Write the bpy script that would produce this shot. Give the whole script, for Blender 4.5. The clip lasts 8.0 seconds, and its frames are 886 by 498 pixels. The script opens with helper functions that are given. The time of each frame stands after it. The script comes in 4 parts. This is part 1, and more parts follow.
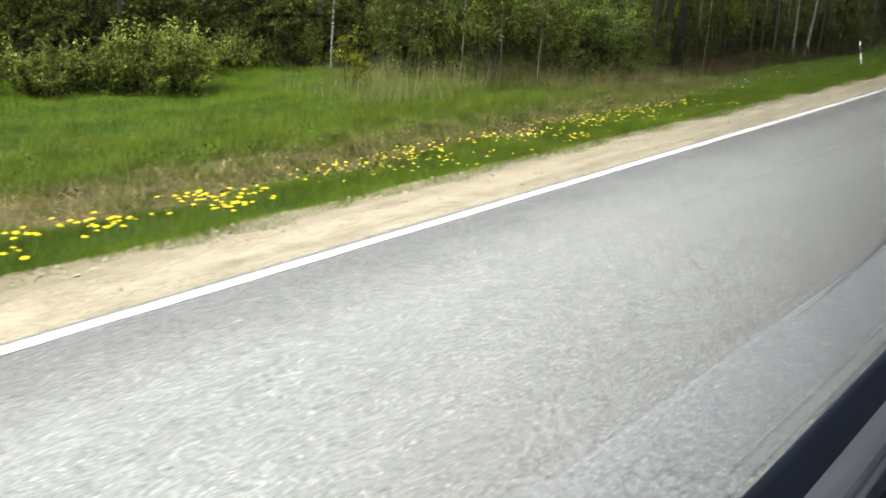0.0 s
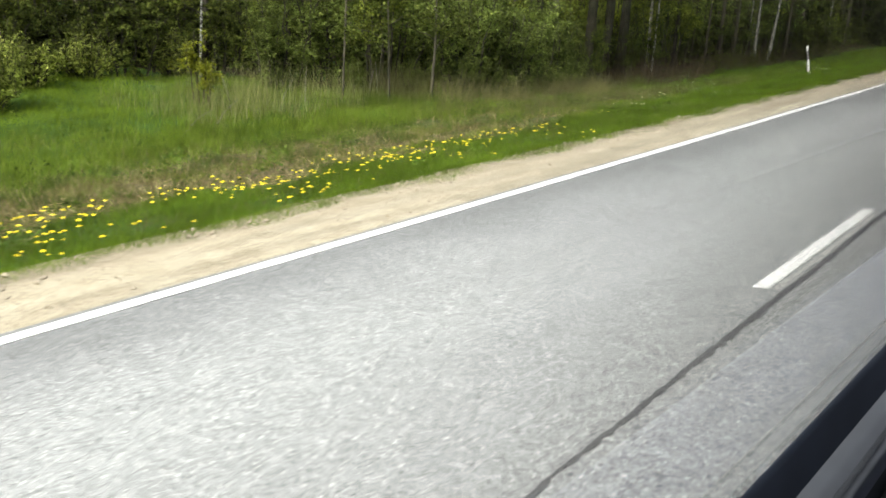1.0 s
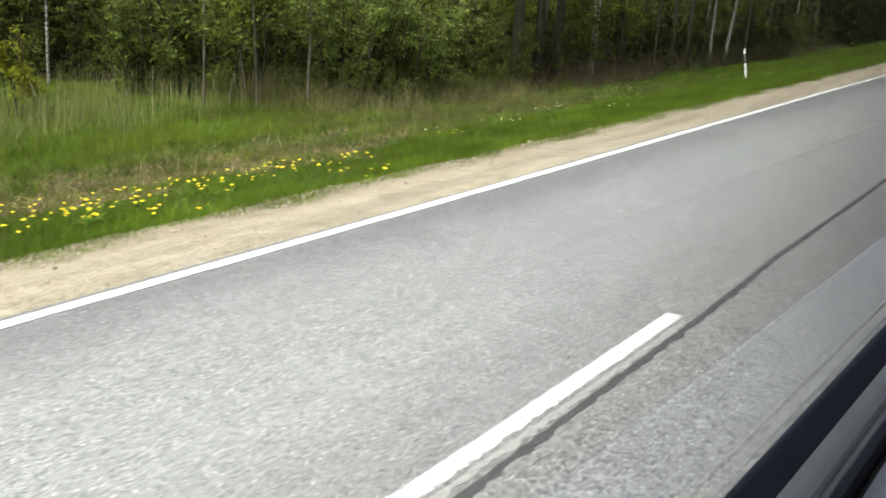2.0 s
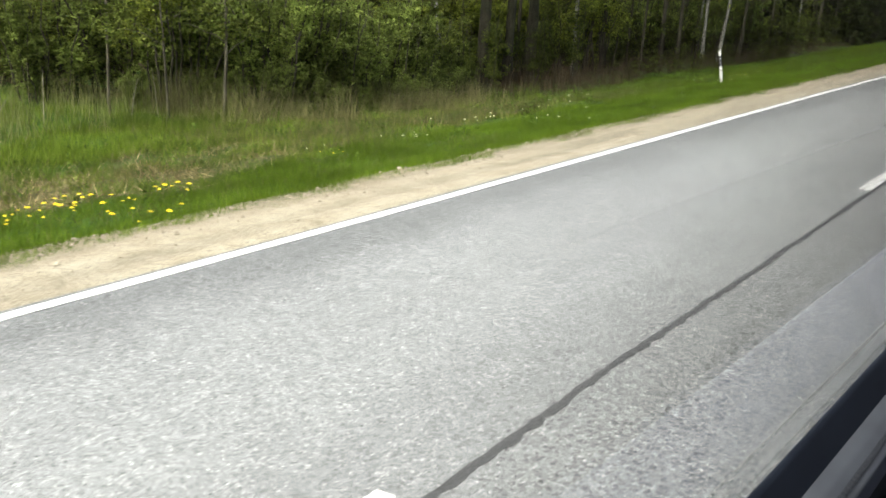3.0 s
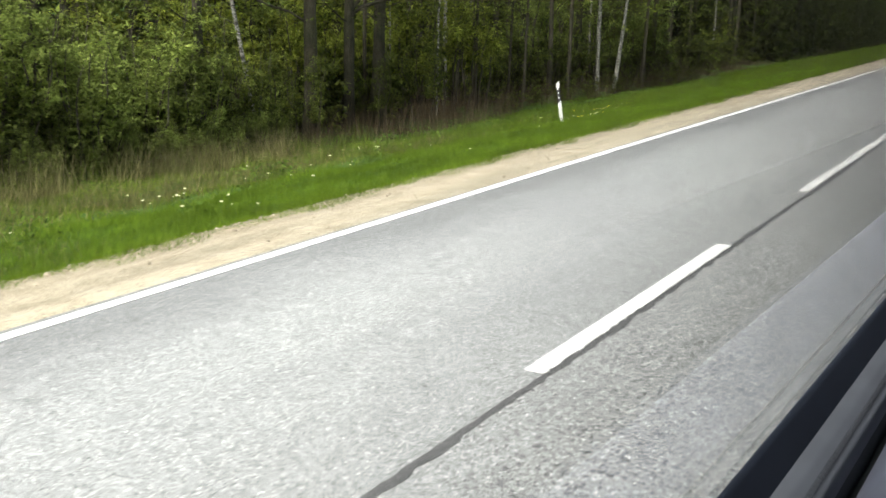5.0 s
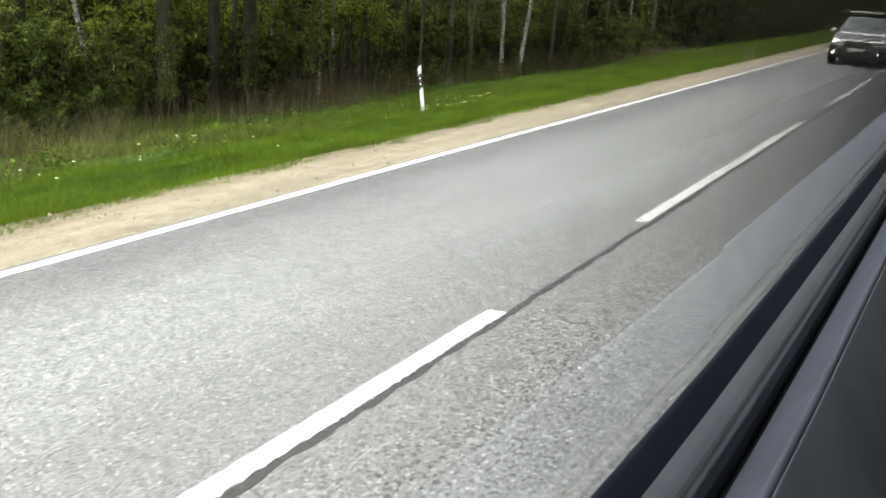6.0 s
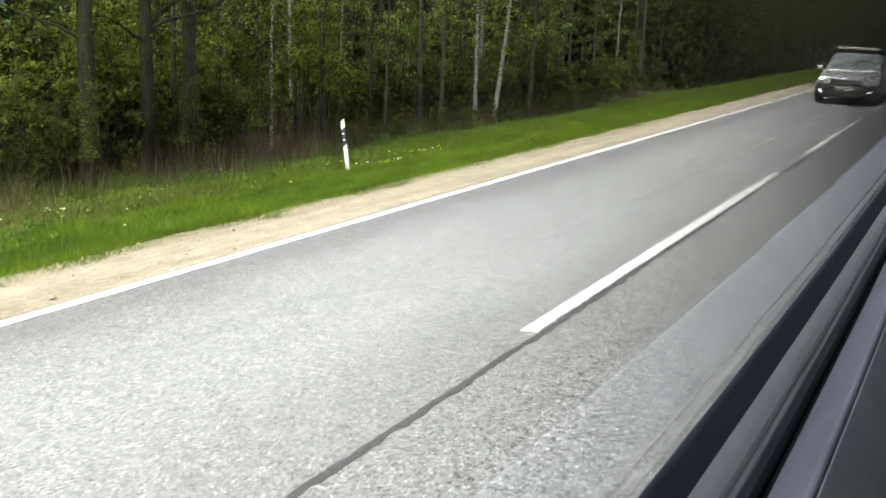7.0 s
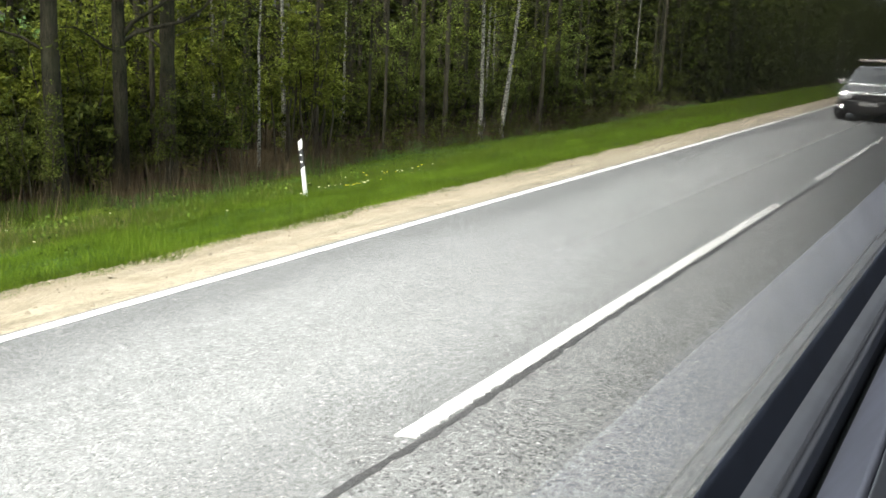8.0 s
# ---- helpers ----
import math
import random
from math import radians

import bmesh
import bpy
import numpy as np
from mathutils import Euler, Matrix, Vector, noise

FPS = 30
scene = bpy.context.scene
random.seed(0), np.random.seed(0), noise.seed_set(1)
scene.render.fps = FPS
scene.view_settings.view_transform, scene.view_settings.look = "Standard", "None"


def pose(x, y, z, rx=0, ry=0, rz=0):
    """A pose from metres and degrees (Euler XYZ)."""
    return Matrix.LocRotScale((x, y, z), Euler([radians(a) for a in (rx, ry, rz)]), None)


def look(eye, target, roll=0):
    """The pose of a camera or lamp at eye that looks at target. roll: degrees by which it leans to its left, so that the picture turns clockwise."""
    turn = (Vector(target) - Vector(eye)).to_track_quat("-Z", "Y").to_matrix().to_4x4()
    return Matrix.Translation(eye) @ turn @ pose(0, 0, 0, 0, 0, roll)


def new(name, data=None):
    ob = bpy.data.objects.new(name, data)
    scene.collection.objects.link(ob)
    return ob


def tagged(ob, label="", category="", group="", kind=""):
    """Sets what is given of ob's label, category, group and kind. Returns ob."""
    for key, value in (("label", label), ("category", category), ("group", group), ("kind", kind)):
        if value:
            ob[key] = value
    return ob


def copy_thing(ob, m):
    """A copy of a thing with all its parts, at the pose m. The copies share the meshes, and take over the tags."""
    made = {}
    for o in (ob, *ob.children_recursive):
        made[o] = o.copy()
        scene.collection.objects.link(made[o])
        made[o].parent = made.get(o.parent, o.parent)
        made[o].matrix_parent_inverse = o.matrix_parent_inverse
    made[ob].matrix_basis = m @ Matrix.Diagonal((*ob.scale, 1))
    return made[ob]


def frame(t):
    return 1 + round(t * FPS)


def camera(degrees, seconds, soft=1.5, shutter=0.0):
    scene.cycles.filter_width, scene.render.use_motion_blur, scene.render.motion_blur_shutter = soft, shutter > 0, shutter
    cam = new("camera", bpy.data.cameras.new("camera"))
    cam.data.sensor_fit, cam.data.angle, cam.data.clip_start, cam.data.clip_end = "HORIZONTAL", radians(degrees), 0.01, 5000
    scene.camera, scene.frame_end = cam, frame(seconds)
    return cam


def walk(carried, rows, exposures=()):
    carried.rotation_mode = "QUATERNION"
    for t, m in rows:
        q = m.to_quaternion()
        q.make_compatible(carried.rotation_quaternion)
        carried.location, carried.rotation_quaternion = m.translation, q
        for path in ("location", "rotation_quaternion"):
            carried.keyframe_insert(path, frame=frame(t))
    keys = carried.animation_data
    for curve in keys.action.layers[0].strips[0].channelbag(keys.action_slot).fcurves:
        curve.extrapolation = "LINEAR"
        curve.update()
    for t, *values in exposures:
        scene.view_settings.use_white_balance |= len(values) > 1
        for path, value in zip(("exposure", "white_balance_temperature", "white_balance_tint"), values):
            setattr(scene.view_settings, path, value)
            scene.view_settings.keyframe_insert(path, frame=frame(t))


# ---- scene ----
cam = camera(50.3, 8.0, 1.5, 0.18)
STOPS = 1.56
# the camera dims its picture a little on the way
DIPS = ((0.0, 0.03), (1.5, 0.03), (2.0, -0.1), (3.5, 0.1), (4.0, 0.14), (5.5, 0.06), (6.0, -0.02), (6.5, 0.0), (7.0, 0.18), (8.0, 0.17))
# seconds, eye, target, roll
PATH = [
    (0, (2.112, 1.289, 2.09), (3.675, 2.399, 1.52), 3.3),
    (0.5, (4.834, 1.175, 2.113), (6.394, 2.283, 1.532), 3.3),
    (1, (7.321, 1.077, 2.134), (8.892, 2.177, 1.565), 3.3),
    (1.5, (9.644, 0.994, 2.133), (11.22, 2.083, 1.558), 3.3),
    (2, (11.753, 0.911, 2.162), (13.339, 1.985, 1.587), 3.6),
    (2.2, (12.488, 0.874, 2.164), (14.076, 1.949, 1.596), 3.82),
    (3.3, (15.857, 0.791, 2.130), (17.423, 1.891, 1.548), 3.38),
    (3.5, (16.649, 0.759, 2.124), (18.23, 1.834, 1.537), 2.7),
    (4, (18.419, 0.733, 2.108), (20.04, 1.761, 1.549), 2.2),
    (4.2, (18.975, 0.712, 2.112), (20.593, 1.755, 1.569), 1.94),
    (5.3, (22.271, 0.575, 2.127), (23.906, 1.604, 1.610), 1.14),
    (5.5, (22.889, 0.553, 2.128), (24.538, 1.554, 1.6), 1.3),
    (6, (24.276, 0.481, 2.153), (25.968, 1.386, 1.588), 3.9),
    (6.5, (25.644, 0.469, 2.155), (27.345, 1.366, 1.607), 3.1),
    (7, (26.97, 0.455, 2.115), (28.675, 1.388, 1.64), 2.4),
    (7.5, (28.018, 0.464, 2.093), (29.715, 1.424, 1.644), 2.3),
    (8, (28.878, 0.449, 2.114), (30.559, 1.434, 1.661), 2.4),
]
walk(cam, [(t, look(eye, target, roll)) for t, eye, target, roll in PATH], [(sec, STOPS + step, 6600, 6) for sec, step in DIPS])
SKY, SUN = 0.12, 2.0
# the coach's side keeps beside the eye
LEDGE_X, LEDGE_Y = (-2.0, 3.0, 8.3, 13.0, 17.6, 19.6, 24.0, 25.4, 27.0, 28.6, 31.0, 60.0), (1.44, 1.251, 1.055, 0.892, 0.732, 0.682, 0.523, 0.487, 0.462, 0.440, 0.421, 0.02)
EYE_Z, CAR_X, POST_TURN = 2.125, 58.6, 20.0

# ---- sky and sun: bright, thinly veiled daylight ----
world = bpy.data.worlds.new("sky")
scene.world = world
world.use_nodes = True
wn = world.node_tree
sky = wn.nodes.new("ShaderNodeTexSky")
sky.sky_type, sky.sun_disc = "NISHITA", False
sky.sun_elevation, sky.sun_rotation = radians(53), radians(278)
sky.air_density, sky.dust_density, sky.ozone_density = 1.0, 4.0, 1.0
veil = wn.nodes.new("ShaderNodeHueSaturation")  # thin cloud takes most of the blue
veil.inputs["Saturation"].default_value = 0.4
wn.links.new(sky.outputs[0], veil.inputs["Color"])
wn.links.new(veil.outputs[0], wn.nodes["Background"].inputs[0])
wn.nodes["Background"].inputs[1].default_value = SKY
sun = new("sun", bpy.data.lights.new("sun", "SUN"))
sun.data.energy, sun.data.angle, sun.data.color = SUN, radians(18), (1.0, 0.96, 0.88)
sun.matrix_world = look((-35, 16.5, 80.5), (25, 8, 0))


# ---- materials ----
class Mat:
    """A node material with short-hand for its nodes."""

    def __init__(self, name, rough=0.8, metal=0.0, spec=0.5):
        self.m = bpy.data.materials.new(name)
        self.m.use_nodes = True
        self.t = self.m.node_tree
        self.b = self.t.nodes["Principled BSDF"]
        self.b.inputs["Roughness"].default_value = rough
        self.b.inputs["Metallic"].default_value = metal
        self.b.inputs["Specular IOR Level"].default_value = spec
        self.coord = self.t.nodes.new("ShaderNodeTexCoord")

    def link(self, a, b):
        self.t.links.new(a, b)

    def node(self, kind, **values):
        n = self.t.nodes.new(kind)
        for k, v in values.items():
            n.inputs[k.replace("_", " ")].default_value = v
        return n

    def noise(self, scale, detail=4.0, rough=0.55, stretch=None):
        n = self.node("ShaderNodeTexNoise", Scale=scale, Detail=detail, Roughness=rough)
        source = self.coord.outputs["Object"]
        if stretch:
            mp = self.node("ShaderNodeMapping")
            mp.inputs["Scale"].default_value = stretch
            self.link(source, mp.inputs["Vector"])
            source = mp.outputs[0]
        self.link(source, n.inputs["Vector"])
        return n.outputs["Fac"]

    def cells(self, scale, colour=True):
        n = self.node("ShaderNodeTexVoronoi", Scale=scale)
        self.link(self.coord.outputs["Object"], n.inputs["Vector"])
        if not colour:
            return n.outputs["Distance"]
        sep = self.node("ShaderNodeSeparateColor")
        self.link(n.outputs["Color"], sep.inputs[0])
        return sep.outputs[0]

    def island(self):
        return self.t.nodes.new("ShaderNodeNewGeometry").outputs["Random Per Island"]

    def each(self):
        return self.t.nodes.new("ShaderNodeObjectInfo").outputs["Random"]

    def axis(self, n):
        sep = self.node("ShaderNodeSeparateXYZ")
        self.link(self.coord.outputs["Object"], sep.inputs[0])
        return sep.outputs[n]

    def node_range(self, value, low, high):
        n = self.t.nodes.new("ShaderNodeMapRange")
        n.inputs["From Min"].default_value, n.inputs["From Max"].default_value = low, high
        self.link(value, n.inputs["Value"])
        return n.outputs[0]

    def ramp(self, fac, *stops):
        r = self.t.nodes.new("ShaderNodeValToRGB")
        r.color_ramp.elements[0].position, r.color_ramp.elements[1].position = stops[0][0], stops[-1][0]
        for at, colour in stops[1:-1]:
            r.color_ramp.elements.new(at)
        for e, (at, colour) in zip(r.color_ramp.elements, stops):
            c = colour if isinstance(colour, tuple) else (colour,) * 3
            e.position, e.color = at, (*c, 1)
        self.link(fac, r.inputs[0])
        return r.outputs[0]

    def mix(self, fac, a, b, how="MIX"):
        n = self.t.nodes.new("ShaderNodeMix")
        n.data_type, n.blend_type = "RGBA", how
        for socket, v in ((n.inputs[0], fac), (n.inputs[6], a), (n.inputs[7], b)):
            if isinstance(v, (int, float)):
                socket.default_value = v
            elif isinstance(v, tuple):
                socket.default_value = (*v, 1)
            else:
                self.link(v, socket)
        return n.outputs[2]

    def colour(self, c):
        if isinstance(c, tuple):
            self.b.inputs["Base Color"].default_value = (*c, 1)
        else:
            self.link(c, self.b.inputs["Base Color"])
        return self

    def bump(self, height, strength=0.5, distance=0.01):
        n = self.node("ShaderNodeBump", Strength=strength, Distance=distance)
        self.link(height, n.inputs["Height"])
        self.link(n.outputs[0], self.b.inputs["Normal"])
        return self

    def leafy(self, colour, passing=0.35):
        """Lets part of the light through, as thin leaves do."""
        back = self.t.nodes.new("ShaderNodeBsdfTranslucent")
        self.link(colour, back.inputs["Color"])
        self.colour(colour)
        blend = self.node("ShaderNodeMixShader", Fac=passing)
        self.link(self.b.outputs[0], blend.inputs[1])
        self.link(back.outputs[0], blend.inputs[2])
        self.link(blend.outputs[0], self.t.nodes["Material Output"].inputs["Surface"])
        return self


def make_asphalt():
    m = Mat("worn_asphalt", 0.75, spec=0.4)
    stones = m.ramp(m.cells(88), (0.0, (0.09, 0.091, 0.092)), (0.06, (0.18, 0.184, 0.186)), (0.18, (0.228, 0.234, 0.237)), (0.8, (0.250, 0.257, 0.260)), (0.92, (0.285, 0.291, 0.291)), (0.97, (0.40, 0.402, 0.398)), (1.0, (0.50, 0.50, 0.49)))
    grit = m.ramp(m.cells(230), (0.0, 0.5), (0.12, 0.96), (0.88, 1.03), (1.0, 1.3))
    c = m.mix(1.0, stones, grit, "MULTIPLY")
    blotch = m.ramp(m.noise(5.0, 5, 0.6), (0.3, 0.93), (0.7, 1.06))
    c = m.mix(1.0, c, blotch, "MULTIPLY")
    worn = m.ramp(m.noise(0.55, 3, stretch=(0.25, 1.3, 1)), (0.3, 0.9), (0.7, 1.08))
    c = m.mix(1.0, c, worn, "MULTIPLY")
    # paler wheel tracks, a darker band by the edge and along the middle seam
    across = m.node("ShaderNodeMapRange")
    across.inputs["From Min"].default_value, across.inputs["From Max"].default_value = -2.5, 6.1
    wob = m.node("ShaderNodeMath")
    wob.operation = "MULTIPLY_ADD"
    m.link(m.noise(0.8, 2), wob.inputs[0])
    wob.inputs[1].default_value = 0.7
    m.link(m.axis(1), wob.inputs[2])
    m.link(wob.outputs[0], across.inputs["Value"])
    band = m.ramp(across.outputs[0], (0.0, 0.96), (0.5, 1.02), (0.62, 1.01), (0.68, 1.05), (0.78, 1.2), (0.9, 1.18), (0.945, 1.0), (0.98, 0.79), (1.0, 0.76))
    c = m.mix(1.0, c, band, "MULTIPLY")
    coarse = m.ramp(across.outputs[0], (0.6, 1.0), (0.67, 0.42))
    pits = m.ramp(m.cells(56), (0.0, 0.3), (0.13, 0.5), (0.26, 0.98), (0.8, 1.03), (0.88, 1.25), (1.0, 1.7))
    c = m.mix(coarse, c, m.mix(1.0, c, pits, "MULTIPLY"))
    m.colour(c)
    return m.bump(m.cells(95, False), 0.35, 0.006).m


def make_tar():
    m = Mat("tar_seal", 0.55)
    m.colour(m.ramp(m.noise(30, 4), (0.3, 0.055), (0.7, 0.095)))
    return m.bump(m.noise(60), 0.3, 0.004).m


def make_paint():
    m = Mat("road_paint", 0.6)
    wear = m.ramp(m.cells(70), (0.0, 0.45), (0.12, 0.78), (1.0, 0.86))
    c = m.mix(m.ramp(m.noise(9, 6), (0.52, 0.0), (0.75, 1.0)), wear, (0.62, 0.62, 0.6))
    return m.colour(c).bump(m.cells(62, False), 0.4, 0.005).m


def make_gravel():
    m = Mat("sandy_gravel", 0.95, spec=0.1)
    sand = m.ramp(m.noise(3.0, 8, 0.65), (0.25, (0.27, 0.23, 0.165)), (0.5, (0.38, 0.335, 0.252)), (0.8, (0.45, 0.41, 0.322)))
    c = m.mix(1.0, sand, m.ramp(m.cells(55), (0.0, 0.55), (0.25, 0.95), (1.0, 1.12)), "MULTIPLY")
    c = m.mix(1.0, c, m.ramp(m.noise(1.2, 3, stretch=(0.2, 2.5, 1)), (0.35, 0.82), (0.6, 1.08)), "MULTIPLY")
    # clods and grey-brown soil mixed in towards the grass
    near = m.node("ShaderNodeMath")
    near.operation = "MULTIPLY_ADD"
    m.link(m.noise(6.0, 5, 0.7), near.inputs[0])
    near.inputs[1].default_value = 1.1
    m.link(m.axis(1), near.inputs[2])
    c = m.mix(m.ramp(m.node_range(near.outputs[0], 7.2, 7.9), (0.0, 0.0), (1.0, 0.75)), c, (0.20, 0.165, 0.11))
    return m.colour(c).bump(m.noise(45, 6), 0.7, 0.02).m


def make_soil():
    m = Mat("grassy_soil", 0.95, spec=0.1)
    green = m.ramp(m.noise(5, 6), (0.3, (0.025, 0.055, 0.010)), (0.6, (0.05, 0.10, 0.018)), (0.8, (0.10, 0.10, 0.035)))
    # bare brown earth shows through where the straw lies
    strip = m.ramp(m.node_range(m.axis(1), 9.0, 14.0), (0.05, 0.0), (0.14, 1.0), (0.7, 1.0), (1.0, 0.0))
    strip = m.mix(1.0, strip, m.ramp(m.node_range(m.axis(0), 19.0, 27.0), (0.0, 1.0), (1.0, 0.0)), "MULTIPLY")
    earth = m.ramp(m.noise(7, 6, 0.7), (0.35, (0.055, 0.046, 0.025)), (0.65, (0.19, 0.152, 0.088)))
    return m.colour(m.mix(strip, green, earth)).bump(m.noise(18, 6), 0.8, 0.04).m


def make_litter_floor():
    m = Mat("forest_floor", 0.95, spec=0.1)
    c = m.ramp(m.noise(4, 7), (0.3, (0.03, 0.022, 0.012)), (0.55, (0.07, 0.05, 0.028)), (0.8, (0.05, 0.07, 0.02)))
    return m.colour(c).bump(m.noise(20, 6), 0.8, 0.05).m


def make_leaf(name, dark, mid, light, passing=0.35):
    m = Mat(name, 0.85, spec=0.04)
    c = m.ramp(m.island(), (0.0, dark), (0.5, mid), (1.0, light))
    c = m.mix(1.0, c, m.ramp(m.each(), (0.0, 0.72), (1.0, 1.2)), "MULTIPLY")
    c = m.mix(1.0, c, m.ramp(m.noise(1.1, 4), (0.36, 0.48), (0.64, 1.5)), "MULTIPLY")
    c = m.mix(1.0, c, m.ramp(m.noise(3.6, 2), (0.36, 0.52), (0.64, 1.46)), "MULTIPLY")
    return m.leafy(c, passing).m


def make_blades(name, low, mid, high, passing=0.3, patch=(0.5, 1.4)):
    m = Mat(name, 0.7, spec=0.08)
    c = m.ramp(m.island(), (0.0, low), (0.55, mid), (1.0, high))
    c = m.mix(1.0, c, m.ramp(m.noise(1.1, 5, 0.65, stretch=(0.6, 1.2, 1)), (0.3, patch[0]), (0.7, patch[1])), "MULTIPLY")
    return m.leafy(c, passing).m


def make_bark(name, a, b, stretch=(6, 6, 1.2)):
    m = Mat(name, 0.92, spec=0.15)
    c = m.ramp(m.noise(3, 7, 0.65, stretch), (0.32, a), (0.68, b))
    c = m.mix(1.0, c, m.ramp(m.noise(2.4, 4, 0.6, (1, 1, 0.6)), (0.35, 0.5), (0.65, 1.5)), "MULTIPLY")
    c = m.mix(m.ramp(m.noise(1.1, 3), (0.5, 0.0), (0.75, 0.5)), c, (0.05, 0.06, 0.03))
    return m.colour(c).bump(m.noise(4, 7, 0.7, stretch), 0.9, 0.03).m


def make_birch():
    m = Mat("birch_bark", 0.8, spec=0.25)
    marks = m.ramp(m.noise(2.2, 5, 0.7, (4, 4, 9)), (0.42, (0.035, 0.032, 0.027)), (0.53, (0.25, 0.24, 0.21)), (0.8, (0.50, 0.49, 0.45)))
    return m.colour(marks).bump(m.noise(5, 5, 0.6, (3, 3, 9)), 0.4, 0.01).m


def make_plain(name, colour, rough=0.6, metal=0.0, vary=0.12, scale=25.0, spec=0.5):
    m = Mat(name, rough, metal, spec)
    low, high = (tuple(min(1, v * k) for v in colour) for k in (1 - vary, 1 + vary))
    c = m.ramp(m.noise(scale, 5), (0.3, low), (0.7, high))
    return m.colour(c).bump(m.noise(scale * 6, 3), 0.08, 0.002).m


def make_glass(name, colour):
    m = Mat(name, 0.0)
    m.b.inputs["Transmission Weight"].default_value, m.b.inputs["IOR"].default_value = 1.0, 1.5
    return m.colour(colour).m


def make_glow(name, colour, strength):
    m = Mat(name, 0.2)
    m.b.inputs["Emission Color"].default_value = (*colour, 1)
    m.b.inputs["Emission Strength"].default_value = strength
    return m.colour(colour).m


ASPHALT, TAR, PAINT, GRAVEL = make_asphalt(), make_tar(), make_paint(), make_gravel()
SOIL, FLOOR = make_soil(), make_litter_floor()
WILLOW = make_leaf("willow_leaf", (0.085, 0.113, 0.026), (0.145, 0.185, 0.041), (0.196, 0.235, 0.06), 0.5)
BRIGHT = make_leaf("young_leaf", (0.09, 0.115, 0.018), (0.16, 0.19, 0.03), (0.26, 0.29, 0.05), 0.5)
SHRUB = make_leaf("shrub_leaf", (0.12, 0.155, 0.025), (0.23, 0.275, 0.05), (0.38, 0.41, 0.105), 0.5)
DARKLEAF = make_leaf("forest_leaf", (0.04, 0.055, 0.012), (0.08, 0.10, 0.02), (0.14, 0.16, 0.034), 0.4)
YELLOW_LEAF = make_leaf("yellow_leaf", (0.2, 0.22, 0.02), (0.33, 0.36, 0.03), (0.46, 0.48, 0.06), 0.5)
# near-black greens carry the shade inside the wood
SHADED_LEAF = make_leaf("shaded_far_leaf", (0.02, 0.028, 0.008), (0.045, 0.056, 0.014), (0.085, 0.1, 0.026), 0.3)
VERGE = make_blades("verge_grass", (0.062, 0.112, 0.008), (0.106, 0.176, 0.013), (0.18, 0.25, 0.03))
MEADOW = make_blades("meadow_grass", (0.08, 0.128, 0.011), (0.13, 0.19, 0.017), (0.212, 0.268, 0.045))
# short grass whose lighter green also holds the stronger light by the wood
LAWN = make_blades("lit_grass", (0.13, 0.20, 0.01), (0.19, 0.275, 0.016), (0.27, 0.35, 0.04), 0.4, (0.7, 1.25))
STRAW = make_blades("dry_straw", (0.07, 0.05, 0.022), (0.2, 0.155, 0.07), (0.52, 0.43, 0.23), 0.15, (0.4, 1.4))
SLOPE = make_blades("slope_grass", (0.052, 0.088, 0.009), (0.088, 0.137, 0.013), (0.15, 0.195, 0.03))
HERB = make_leaf("herb_leaf", (0.045, 0.085, 0.015), (0.08, 0.13, 0.02), (0.125, 0.175, 0.035), 0.35)
REED = make_blades("dry_reed", (0.11, 0.13, 0.03), (0.19, 0.20, 0.065), (0.38, 0.36, 0.18), 0.25)
BROWN_GRASS = make_blades("withered_grass", (0.07, 0.075, 0.025), (0.125, 0.122, 0.045), (0.22, 0.20, 0.09), 0.25)
WITHERED = make_blades("withered_brush", (0.09, 0.085, 0.034), (0.195, 0.18, 0.075), (0.34, 0.31, 0.15), 0.25, (0.6, 1.35))
STALK = make_blades("brown_stalk", (0.032, 0.023, 0.013), (0.075, 0.055, 0.032), (0.18, 0.14, 0.085), 0.1, (0.45, 1.3))
BARK = make_bark("dark_bark", (0.011, 0.010, 0.007), (0.052, 0.047, 0.031))
GREYBARK = make_bark("grey_bark", (0.022, 0.019, 0.013), (0.085, 0.075, 0.054))
PALE_BARK = make_bark("pale_bark", (0.055, 0.048, 0.033), (0.15, 0.135, 0.098))
PALE_WOOD = make_bark("pale_dead_wood", (0.20, 0.18, 0.13), (0.36, 0.33, 0.26))
BIRCH = make_birch()
WHITE_PLASTIC = make_plain("white_plastic", (0.66, 0.66, 0.64), 0.45, vary=0.08, scale=8)
BLACK_PLASTIC = make_plain("black_plastic", (0.02, 0.02, 0.021), 0.5)
OLD_PAINT = make_plain("old_paint", (0.36, 0.36, 0.35), 0.7, vary=0.3, scale=40)
REFLECTOR = make_plain("reflector", (0.75, 0.75, 0.72), 0.15, 0.3)
RUBBER = make_plain("black_rubber", (0.016, 0.022, 0.038), 0.75, scale=12, spec=0.2)
GREY_TRIM = make_plain("grey_trim", (0.088, 0.099, 0.126), 0.6, scale=14)
TRIM_DOT = make_plain("dark_stud", (0.034, 0.039, 0.05), 0.8, spec=0.2)
DARK_TRIM = make_plain("dark_trim", (0.03, 0.037, 0.043), 0.7, scale=9, spec=0.3)
BLUE_TRIM = make_plain("blue_grey_trim", (0.15, 0.17, 0.22), 0.7, scale=7, spec=0.3)
CABIN_LINING = make_plain("cabin_lining", (0.045, 0.043, 0.04), 0.85, scale=6, spec=0.2)
PANE = make_glass("window_glass", (0.97, 0.975, 0.97))
SLOPE_TRIM = make_plain("slope_trim", (0.13, 0.145, 0.20), 0.8, scale=7, spec=0.2)
